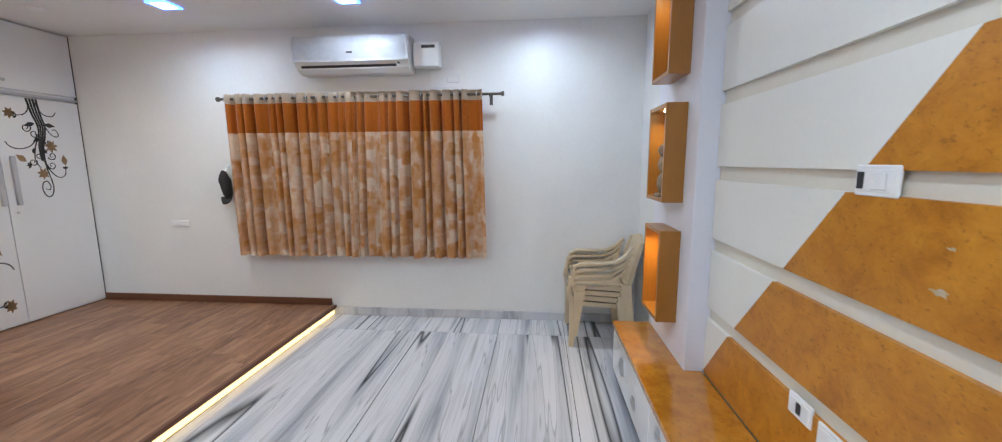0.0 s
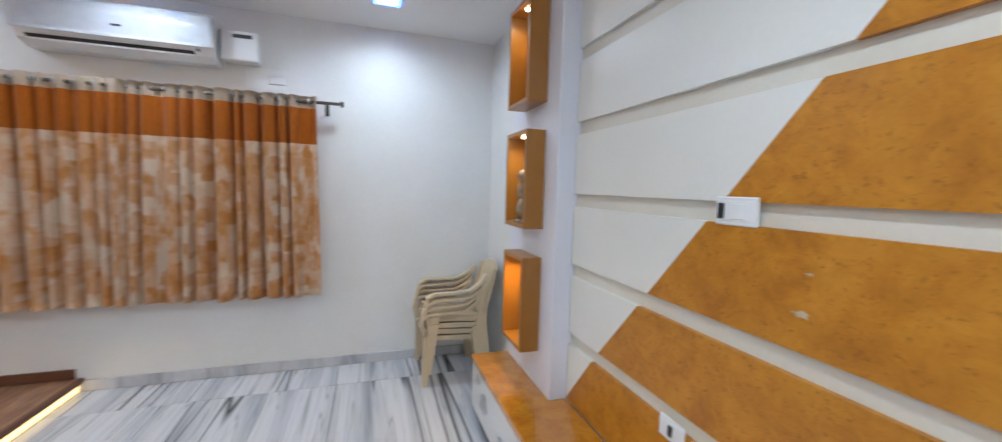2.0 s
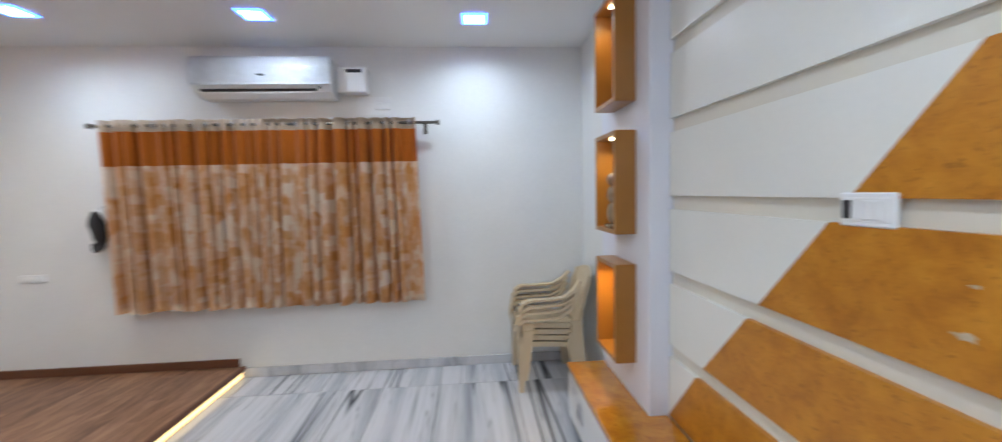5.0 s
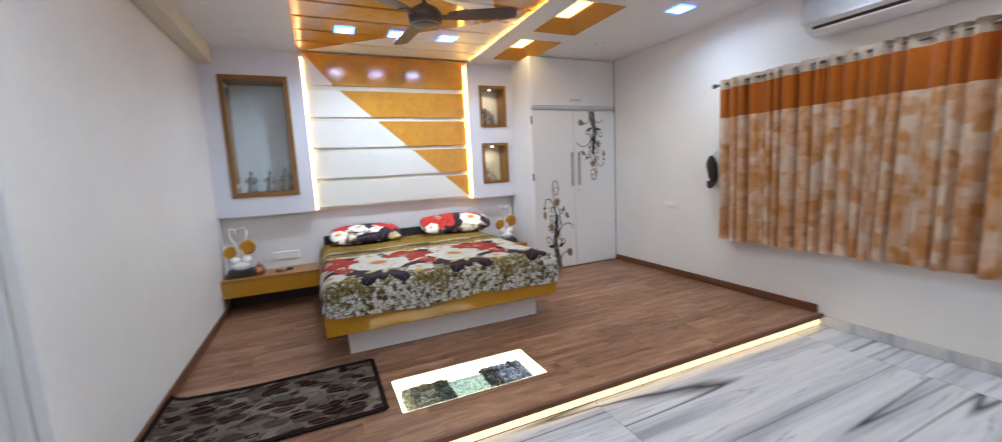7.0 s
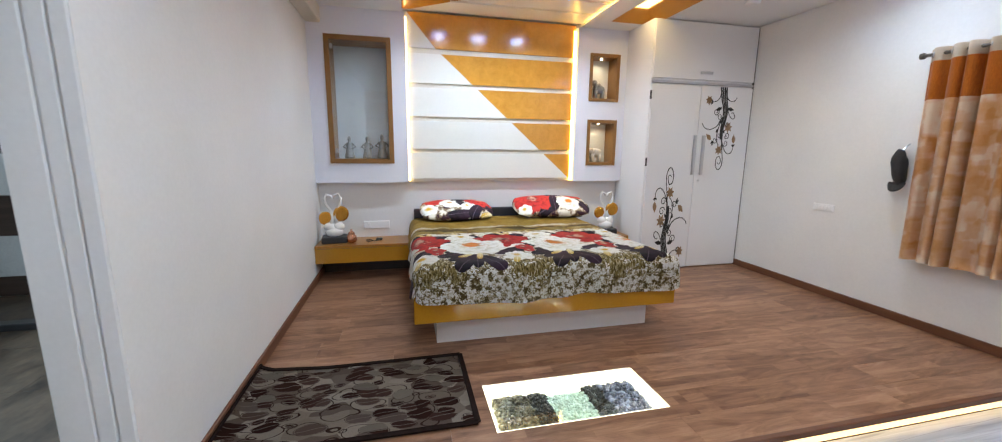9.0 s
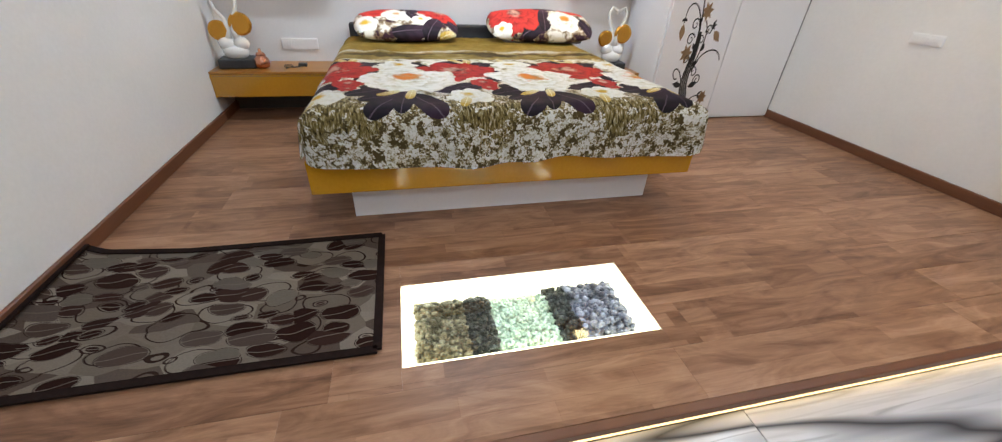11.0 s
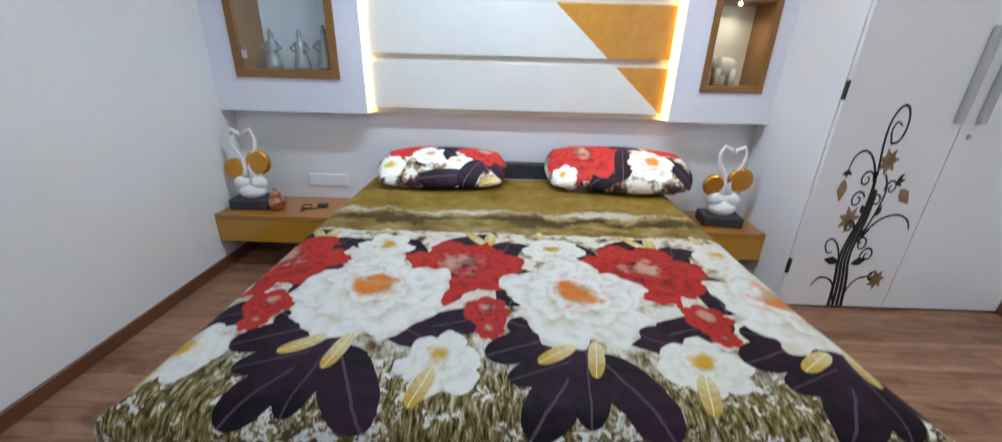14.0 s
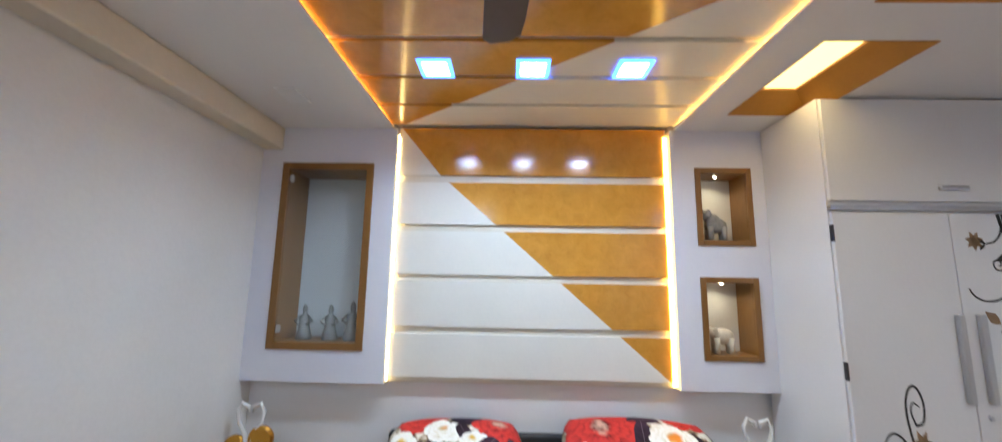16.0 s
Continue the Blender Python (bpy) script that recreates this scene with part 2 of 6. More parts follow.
def marble(name, vein_strength=1.0):
    """White marble with long grey-black veins that run along y, each slab its own."""
    m, nt, b = base(name)
    info = nt.nodes.new("ShaderNodeObjectInfo")
    comb = nt.nodes.new("ShaderNodeCombineXYZ")
    nt.links.new(info.outputs["Random"], comb.inputs[0])
    nt.links.new(info.outputs["Random"], comb.inputs[1])
    sh = nt.nodes.new("ShaderNodeVectorMath")
    sh.operation = "MULTIPLY_ADD"
    sh.inputs[1].default_value = (5.3, 11.7, 0)
    nt.links.new(comb.outputs[0], sh.inputs[0])
    nt.links.new(coords(nt), sh.inputs[2])
    def layer(sx, sy, scale, detail, dist):
        mp = nt.nodes.new("ShaderNodeMapping")
        mp.inputs["Scale"].default_value = (sx, sy, 1)
        mp.inputs["Rotation"].default_value = (0, 0, radians(5))
        nt.links.new(sh.outputs[0], mp.inputs[0])
        return noise_tex(nt, mp.outputs[0], scale, detail, 0.6, dist)
    warp, mid, fine = layer(2.0, 0.06, 1.3, 2, 0.15), layer(4.6, 0.22, 1.4, 3, 0.3), layer(13.0, 0.45, 1.6, 3, 0.2)
    def vein(src, width):
        d = math_node(nt, "ABSOLUTE", math_node(nt, "SUBTRACT", src, 0.5))
        mr = nt.nodes.new("ShaderNodeMapRange")
        mr.inputs[2].default_value = width
        mr.inputs[3].default_value = 1.0
        mr.inputs[4].default_value = 0.0
        nt.links.new(d, mr.inputs[0])
        return mr.outputs[0]
    v1 = math_node(nt, "MULTIPLY", vein(warp, 0.011), 1.0)
    v2 = math_node(nt, "MULTIPLY", vein(mid, 0.014), 0.42)
    v3 = math_node(nt, "MULTIPLY", vein(fine, 0.05), 0.16)
    cloud = ramp(nt, mid, [(0.26, (0.20, 0.21, 0.24)), (0.40, (0.47, 0.48, 0.52)), (0.52, (0.62, 0.62, 0.65))])
    k = math_node(nt, "MULTIPLY", math_node(nt, "MAXIMUM", math_node(nt, "MAXIMUM", v1, v2), v3), vein_strength)
    nt.links.new(mix(nt, k, cloud, (0.045, 0.047, 0.055)), b.inputs["Base Color"])
    b.inputs["Roughness"].default_value = 0.16
    bump(nt, b, fine, 0.02, 0.001)
    return m


def curtain_cloth():
    """By height: cream heading, orange band, then orange and cream weave."""
    m, nt, b = base("orange_curtain_cloth")
    uv = nt.nodes.new("ShaderNodeTexCoord").outputs["UV"]
    sep = nt.nodes.new("ShaderNodeSeparateXYZ")
    nt.links.new(uv, sep.inputs[0])
    mp = nt.nodes.new("ShaderNodeMapping")
    mp.inputs["Scale"].default_value = (9.0, 9.5, 1)
    nt.links.new(uv, mp.inputs[0])
    mp2 = nt.nodes.new("ShaderNodeMapping")
    mp2.inputs["Scale"].default_value = (260.0, 30.0, 1)
    nt.links.new(uv, mp2.inputs[0])
    weave = noise_tex(nt, mp2.outputs[0], 1.0, 2)
    blot = noise_tex(nt, mp.outputs[0], 0.7, 3, 0.6)
    tones = []
    for stretch in (1.0, 1.55):
        vor = nt.nodes.new("ShaderNodeTexVoronoi")
        vor.feature, vor.distance = "SMOOTH_F1", "CHEBYCHEV"
        vor.inputs["Scale"].default_value = stretch
        vor.inputs["Smoothness"].default_value = 0.35
        vor.inputs["Randomness"].default_value = 0.75
        nt.links.new(mp.outputs[0], vor.inputs["Vector"])
        sepc = nt.nodes.new("ShaderNodeSeparateColor")
        nt.links.new(vor.outputs["Color"], sepc.inputs[0])
        tones.append(sepc.outputs[0])
    f = math_node(nt, "MULTIPLY_ADD", weave, 0.12, math_node(nt, "MULTIPLY_ADD", blot, 0.35, math_node(nt, "MULTIPLY_ADD", tones[0], 0.38, math_node(nt, "MULTIPLY", tones[1], 0.26))))
    pattern = ramp(nt, f, [(0.32, (0.67, 0.31, 0.085)), (0.45, (0.74, 0.42, 0.20)), (0.57, (0.80, 0.53, 0.33)), (0.72, (0.89, 0.73, 0.57))])
    band = ramp(nt, weave, [(0.3, (0.44, 0.115, 0.004)), (0.7, (0.60, 0.175, 0.008))])
    up = math_node(nt, "GREATER_THAN", sep.outputs[1], 1.108)
    top = math_node(nt, "GREATER_THAN", sep.outputs[1], 1.362)
    col = mix(nt, top, mix(nt, up, pattern, band), (0.60, 0.48, 0.36))
    nt.links.new(col, b.inputs["Base Color"])
    b.inputs["Roughness"].default_value = 0.7
    b.inputs["Sheen Weight"].default_value = 0.3
    bump(nt, b, weave, 0.25, 0.001)
    return m


PERIOD = 0.648
PETAL_W, PETAL_C, HEART = (0.90, 0.89, 0.84), (0.56, 0.48, 0.27), (0.80, 0.27, 0.035)
RED, RED_D = (0.61, 0.042, 0.034), (0.075, 0.003, 0.006)
PLUM, PLUM_D = (0.050, 0.022, 0.046), (0.013, 0.008, 0.014)
BUD, BUD_D = (0.84, 0.78, 0.52), (0.66, 0.44, 0.06)


def local_uv(nt, sep, u, v, wrap):
    """Distance from a motif's middle; with wrap the motif repeats across the cloth."""
    du = math_node(nt, "SUBTRACT", sep.outputs[0], u)
    if wrap:
        du = math_node(nt, "WRAP", du, PERIOD / 2, -PERIOD / 2)
    return du, math_node(nt, "SUBTRACT", sep.outputs[1], v)


def bloom(nt, sep, col, wob, slow, u, v, r, petals, outer, inner, heart, wrap):
    """Three shrinking rings of petals, each shaded towards its root, and a ragged heart."""
    for k, (size, shift) in enumerate(((1.0, 0.0), (0.72, 0.10), (0.46, 0.18))):
        du, dv = local_uv(nt, sep, u, v + shift * r, wrap)
        d = math_node(nt, "SQRT", math_node(nt, "ADD", math_node(nt, "MULTIPLY", du, du), math_node(nt, "MULTIPLY", dv, dv)))
        ang = math_node(nt, "ARCTAN2", dv, du)
        lobes = math_node(nt, "POWER", math_node(nt, "ABSOLUTE", math_node(nt, "SINE", math_node(nt, "MULTIPLY_ADD", ang, petals / 2, 1.3 * k + 40 * u))), 0.6)
        rr = r * size
        edge = math_node(nt, "MULTIPLY_ADD", lobes, 0.24 * rr, math_node(nt, "MULTIPLY_ADD", wob, 0.05 * rr, math_node(nt, "MULTIPLY_ADD", slow, 0.9 * rr, 0.84 * rr)))
        q = math_node(nt, "DIVIDE", d, edge)
        streak = math_node(nt, "MULTIPLY", math_node(nt, "SINE", math_node(nt, "MULTIPLY_ADD", ang, petals * 3.5, math_node(nt, "MULTIPLY", wob, 9.0))), 0.045)
        shade = math_node(nt, "ADD", math_node(nt, "MULTIPLY_ADD", wob, 0.5, q), streak)
        mid = tuple(0.35 * a + 0.65 * c for a, c in zip(inner, outer))
        petal = ramp(nt, shade, [(0.42, inner), (0.60, mid), (0.78, outer), (0.92, outer), (1.0, mid)])
        col = mix(nt, math_node(nt, "LESS_THAN", q, 1.0), col, petal)
    hq = math_node(nt, "MULTIPLY_ADD", wob, 1.5 * r, d)
    spot = nt.nodes.new("ShaderNodeMapRange")
    spot.inputs[1].default_value, spot.inputs[2].default_value = 0.36 * r, 0.10 * r
    nt.links.new(hq, spot.inputs[0])
    return mix(nt, spot.outputs[0], col, heart)


def leaf_shape(nt, sep, col, wob, u, v, length, width, turn, tone, root, wrap):
    """A pointed leaf with a pale midrib and faint side veins."""
    du, dv = local_uv(nt, sep, u, v, wrap)
    c, s = math.cos(radians(turn)), math.sin(radians(turn))
    along = math_node(nt, "MULTIPLY_ADD", du, c / length, math_node(nt, "MULTIPLY", dv, s / length))
    across = math_node(nt, "MULTIPLY_ADD", du, -s / width, math_node(nt, "MULTIPLY", dv, c / width))
    side = math_node(nt, "ABSOLUTE", math_node(nt, "MULTIPLY_ADD", wob, 0.25, across))
    q = math_node(nt, "MULTIPLY_ADD", side, side, math_node(nt, "POWER", math_node(nt, "ABSOLUTE", along), 2.6))
    rib = math_node(nt, "SINE", math_node(nt, "MULTIPLY_ADD", side, -5.0, math_node(nt, "MULTIPLY", along, 14.0)))
    blade = ramp(nt, math_node(nt, "MULTIPLY_ADD", rib, 0.07, math_node(nt, "MULTIPLY_ADD", along, 0.3, math_node(nt, "MULTIPLY_ADD", wob, 0.6, 0.5))), [(0.25, root), (0.85, tone)])
    vein = tuple(min(1.0, 1.3 * a + 0.05) for a in tone)
    blade = mix(nt, math_node(nt, "LESS_THAN", side, 0.05), blade, vein)
    return mix(nt, math_node(nt, "LESS_THAN", q, 1.0), col, blade)


def lay_flowers(nt, vec, col, motifs, wob, wrap):
    """Motifs from the lowest layer up: (kind, u, v, ...)."""
    sep = nt.nodes.new("ShaderNodeSeparateXYZ")
    nt.links.new(vec, sep.inputs[0])
    slow = math_node(nt, "SUBTRACT", noise_tex(nt, vec, 8.0, 2, 0.5), 0.5)
    for kind, *a in motifs:
        if kind == "white":
            col = bloom(nt, sep, col, wob, slow, *a, 5, PETAL_W, PETAL_C, HEART, wrap)
        elif kind == "lily":
            col = bloom(nt, sep, col, wob, slow, *a, 6, PETAL_W, (0.74, 0.70, 0.52), (0.74, 0.46, 0.03), wrap)
        elif kind == "red":
            col = bloom(nt, sep, col, wob, slow, *a, 7, RED, RED_D, (0.66, 0.40, 0.30), wrap)
        elif kind == "leaf":
            col = leaf_shape(nt, sep, col, wob, *a, PLUM, PLUM_D, wrap)
        else:
            col = leaf_shape(nt, sep, col, wob, *a, BUD, BUD_D, wrap)
    return col


def bedspread_cloth():
    """u runs along y, v up from the hem at the foot and over the bed to the head."""
    m, nt, b = base("floral_bedspread")
    uv = nt.nodes.new("ShaderNodeTexCoord").outputs["UV"]
    sep = nt.nodes.new("ShaderNodeSeparateXYZ")
    nt.links.new(uv, sep.inputs[0])
    wob = noise_tex(nt, uv, 15.0, 5, 0.6)
    w0 = math_node(nt, "SUBTRACT", wob, 0.5)
    grass = noise_tex(nt, coords(nt, (1.0, 0.28, 1), "UV"), 95.0, 3, 0.7, 0.5)
    tuft = noise_tex(nt, uv, 5.5, 2)
    vor = nt.nodes.new("ShaderNodeTexVoronoi")
    vor.inputs["Scale"].default_value = 40.0
    warped = nt.nodes.new("ShaderNodeVectorMath")
    warped.operation = "MULTIPLY_ADD"
    warped.inputs[1].default_value = (0.085, 0.085, 0)
    fine = nt.nodes.new("ShaderNodeTexNoise")
    fine.inputs["Scale"].default_value = 60.0
    nt.links.new(uv, fine.inputs["Vector"])
    nt.links.new(fine.outputs["Color"], warped.inputs[0])
    nt.links.new(uv, warped.inputs[2])
    nt.links.new(warped.outputs[0], vor.inputs["Vector"])
    vc = nt.nodes.new("ShaderNodeSeparateColor")
    nt.links.new(vor.outputs["Color"], vc.inputs[0])
    meadow = ramp(nt, grass, [(0.36, (0.026, 0.018, 0.006)), (0.45, (0.16, 0.115, 0.03)), (0.55, (0.34, 0.26, 0.09)), (0.65, (0.76, 0.70, 0.52))])
    blossom = ramp(nt, vor.outputs["Distance"], [(0.28, (0.95, 0.94, 0.91)), (0.46, (0.80, 0.78, 0.70)), (0.57, (0.44, 0.36, 0.18)), (0.71, (0.10, 0.07, 0.024))])
    wave = math_node(nt, "COSINE", math_node(nt, "MULTIPLY_ADD", sep.outputs[0], 2 * math.pi / PERIOD, 1.62))
    crest = math_node(nt, "MULTIPLY_ADD", wave, 0.075, math_node(nt, "MULTIPLY_ADD", math_node(nt, "SUBTRACT", tuft, 0.5), 0.45, 0.175))
    lowm = nt.nodes.new("ShaderNodeMapRange")
    lowm.inputs[1].default_value, lowm.inputs[2].default_value = -0.05, 0.05
    nt.links.new(math_node(nt, "SUBTRACT", crest, sep.outputs[1]), lowm.inputs[0])
    lit = math_node(nt, "GREATER_THAN", math_node(nt, "MULTIPLY_ADD", lowm.outputs[0], 0.95, vc.outputs[0]), 0.78)
    col = mix(nt, lit, meadow, blossom)
    # pale ground of the flower belt
    vv = math_node(nt, "MULTIPLY_ADD", w0, 0.10, sep.outputs[1])
    fade = nt.nodes.new("ShaderNodeMapRange")
    fade.inputs[1].default_value, fade.inputs[2].default_value = 0.34, 0.50
    nt.links.new(math_node(nt, "MULTIPLY_ADD", math_node(nt, "SUBTRACT", grass, 0.5), 0.35, sep.outputs[1]), fade.inputs[0])
    col = mix(nt, fade.outputs[0], col, ramp(nt, wob, [(0.34, (0.10, 0.07, 0.03)), (0.42, (0.50, 0.42, 0.24)), (0.50, (0.86, 0.83, 0.74))]))
    ol = noise_tex(nt, uv, 5.0, 5, 0.7)
    gold = ramp(nt, ol, [(0.3, (0.26, 0.16, 0.018)), (0.5, (0.42, 0.27, 0.04)), (0.7, (0.56, 0.41, 0.12))])
    drift = math_node(nt, "COSINE", math_node(nt, "MULTIPLY_ADD", sep.outputs[0], 2 * math.pi / PERIOD, 2.6))
    dusk = ramp(nt, noise_tex(nt, coords(nt, (2.6, 5, 1), "UV"), 2.4, 9, 0.68), [(0.36, (0.20, 0.13, 0.03)), (0.50, (0.38, 0.26, 0.06)), (0.66, (0.58, 0.48, 0.24))])
    rise = math_node(nt, "MULTIPLY_ADD", math_node(nt, "SUBTRACT", ol, 0.5), 0.30, sep.outputs[1])
    def belt(height, spread, lean):
        away = math_node(nt, "DIVIDE", math_node(nt, "ABSOLUTE", math_node(nt, "SUBTRACT", rise, height)), spread)
        return math_node(nt, "MULTIPLY_ADD", drift, lean, math_node(nt, "MULTIPLY_ADD", grass, 0.8, math_node(nt, "SUBTRACT", 0.6, away)))
    dusk = mix(nt, ramp(nt, belt(1.335, 0.07, 0.35), [(0.35, (0, 0, 0)), (0.75, (0.85, 0.85, 0.85))]), dusk, (0.085, 0.052, 0.018))
    mist = ramp(nt, belt(1.43, 0.06, -0.3), [(0.40, (0, 0, 0)), (0.95, (0.75, 0.75, 0.75))])
    col = mix(nt, math_node(nt, "GREATER_THAN", vv, 1.19), col, dusk)
    col = mix(nt, math_node(nt, "GREATER_THAN", vv, 1.45), col, gold)
    col = mix(nt, mist, col, (0.84, 0.82, 0.74))
    motifs = [("leaf", 0.10, 1.10, 0.12, 0.05, 25), ("leaf", 0.235, 0.99, 0.12, 0.065, 70), ("leaf", 0.33, 1.05, 0.07, 0.035, -30), ("leaf", -0.10, 1.02, 0.09, 0.045, -60),
              ("leaf", 0.29, 0.76, 0.12, 0.06, 80), ("leaf", 0.13, 0.56, 0.14, 0.06, 20), ("leaf", 0.376, 0.52, 0.12, 0.06, -25), ("leaf", -0.03, 0.53, 0.13, 0.055, -30),
              ("bud", 0.40, 1.16, 0.055, 0.018, 100), ("bud", 0.13, 1.13, 0.075, 0.02, -55), ("bud", 0.19, 1.12, 0.06, 0.024, 85),
              ("lily", 0.437, 1.03, 0.11), ("red", 0.205, 0.62, 0.07), ("red", 0.215, 0.53, 0.04), ("red", 0.10, 0.885, 0.205),
              ("lily", 0.10, 0.405, 0.105), ("bud", 0.07, 0.32, 0.06, 0.024, 75),
              ("leaf", 0.32, 0.48, 0.12, 0.06, 25), ("leaf", 0.39, 0.325, 0.14, 0.062, 58), ("leaf", 0.36, 0.39, 0.10, 0.045, 25), ("leaf", 0.55, 0.325, 0.135, 0.066, -62), ("leaf", 0.455, 0.345, 0.12, 0.045, 84),
              ("white", 0.485, 0.70, 0.222), ("bud", 0.392, 0.445, 0.06, 0.022, 35), ("bud", 0.488, 0.43, 0.068, 0.021, 80)]
    col = lay_flowers(nt, uv, col, motifs, w0, True)
    veins = noise_tex(nt, uv, 24.0, 4, 0.6)
    col = mix(nt, 0.3, col, ramp(nt, veins, [(0.3, (0.50, 0.48, 0.44)), (0.50, (1, 1, 1))]), "MULTIPLY")
    nt.links.new(col, b.inputs["Base Color"])
    b.inputs["Roughness"].default_value = 0.62
    b.inputs["Sheen Weight"].default_value = 0.04
    bump(nt, b, noise_tex(nt, uv, 420.0, 2), 0.12, 0.001)
    return m


def pillow_cloth(name, motifs):
    m, nt, b = base(name)
    g = nt.nodes.new("ShaderNodeTexCoord").outputs["Object"]
    sep = nt.nodes.new("ShaderNodeSeparateXYZ")
    nt.links.new(g, sep.inputs[0])
    comb = nt.nodes.new("ShaderNodeCombineXYZ")
    nt.links.new(sep.outputs[1], comb.inputs[0])
    nt.links.new(sep.outputs[2], comb.inputs[1])
    wob = math_node(nt, "SUBTRACT", noise_tex(nt, g, 9.0, 4, 0.6), 0.5)
    col = ramp(nt, noise_tex(nt, g, 13.0, 4), [(0.40, (0.05, 0.018, 0.03)), (0.47, (0.30, 0.22, 0.12)), (0.55, (0.80, 0.76, 0.66))])
    col = lay_flowers(nt, comb.outputs[0], col, motifs, wob, False)
    nt.links.new(col, b.inputs["Base Color"])
    b.inputs["Roughness"].default_value = 0.65
    bump(nt, b, noise_tex(nt, g, 300.0, 2), 0.15, 0.001)
    return m


def rug_pile():
    """Dark leaves and pale arcs on a grey-beige ground."""
    m, nt, b = base("brown_leaf_rug")
    v = coords(nt)
    warp = noise_tex(nt, v, 4.0, 2)
    vor = nt.nodes.new("ShaderNodeTexVoronoi")
    vor.feature = "F1"
    vor.inputs["Scale"].default_value = 10.5
    mp = nt.nodes.new("ShaderNodeMapping")
    mp.inputs["Scale"].default_value = (1.45, 0.85, 1)
    mp.inputs["Rotation"].default_value = (0, 0, radians(14))
    nt.links.new(v, mp.inputs[0])
    add = nt.nodes.new("ShaderNodeVectorMath")
    add.operation = "ADD"
    nt.links.new(mp.outputs[0], add.inputs[0])
    comb = nt.nodes.new("ShaderNodeCombineXYZ")
    w = math_node(nt, "MULTIPLY", warp, 0.12)
    nt.links.new(w, comb.inputs[0])
    nt.links.new(w, comb.inputs[1])
    nt.links.new(comb.outputs[0], add.inputs[1])
    nt.links.new(add.outputs[0], vor.inputs["Vector"])
    sc = nt.nodes.new("ShaderNodeSeparateColor")
    nt.links.new(vor.outputs["Color"], sc.inputs[0])
    reach = math_node(nt, "MULTIPLY_ADD", sc.outputs[1], 0.26, 0.36)
    blob = math_node(nt, "LESS_THAN", vor.outputs["Distance"], reach)
    tone = ramp(nt, sc.outputs[0], [(0.34, (0.040, 0.017, 0.013)), (0.60, (0.070, 0.034, 0.027)), (0.76, (0.14, 0.098, 0.08)), (0.97, (0.25, 0.21, 0.17))])
    big = nt.nodes.new("ShaderNodeTexVoronoi")
    big.inputs["Scale"].default_value = 7.0
    nt.links.new(add.outputs[0], big.inputs["Vector"])
    bc = nt.nodes.new("ShaderNodeSeparateColor")
    nt.links.new(big.outputs["Color"], bc.inputs[0])
    ringd = math_node(nt, "ABSOLUTE", math_node(nt, "SUBTRACT", big.outputs["Distance"], 0.46))
    ground = mix(nt, math_node(nt, "LESS_THAN", ringd, 0.016), ramp(nt, bc.outputs[0], [(0.2, (0.16, 0.115, 0.09)), (0.45, (0.29, 0.235, 0.185)), (0.8, (0.40, 0.335, 0.27))]), (0.05, 0.027, 0.02))
    away = math_node(nt, "SUBTRACT", vor.outputs["Distance"], reach)
    half = nt.nodes.new("ShaderNodeSeparateXYZ")
    nt.links.new(vor.outputs["Position"], half.inputs[0])
    own = nt.nodes.new("ShaderNodeSeparateXYZ")
    nt.links.new(add.outputs[0], own.inputs[0])
    rib = math_node(nt, "ABSOLUTE", math_node(nt, "MULTIPLY_ADD", math_node(nt, "SUBTRACT", own.outputs[0], half.outputs[0]), 0.8, math_node(nt, "MULTIPLY", math_node(nt, "SUBTRACT", own.outputs[1], half.outputs[1]), 0.45)))
    tone = mix(nt, math_node(nt, "LESS_THAN", rib, 0.0022), tone, (0.25, 0.20, 0.16))
    col = mix(nt, blob, ground, tone)
    outline = math_node(nt, "LESS_THAN", math_node(nt, "ABSOLUTE", math_node(nt, "SUBTRACT", away, 0.035)), 0.012)
    col = mix(nt, outline, col, (0.055, 0.03, 0.024))
    grain = noise_tex(nt, v, 240.0, 2)
    col = mix(nt, 0.4, col, ramp(nt, grain, [(0.3, (0.5, 0.5, 0.5)), (0.7, (1, 1, 1))]), "MULTIPLY")
    nt.links.new(col, b.inputs["Base Color"])
    b.inputs["Roughness"].default_value = 0.95
    bump(nt, b, grain, 0.8, 0.003)
    return m


def striped_island(name, dark, mid, light):
    """Pebbles: each island its own tone."""
    m, nt, b = base(name)
    geo = nt.nodes.new("ShaderNodeNewGeometry")
    nt.links.new(ramp(nt, geo.outputs["Random Per Island"], [(0.1, dark), (0.55, mid), (0.95, light)]), b.inputs["Base Color"])
    b.inputs["Roughness"].default_value = 0.35
    return m


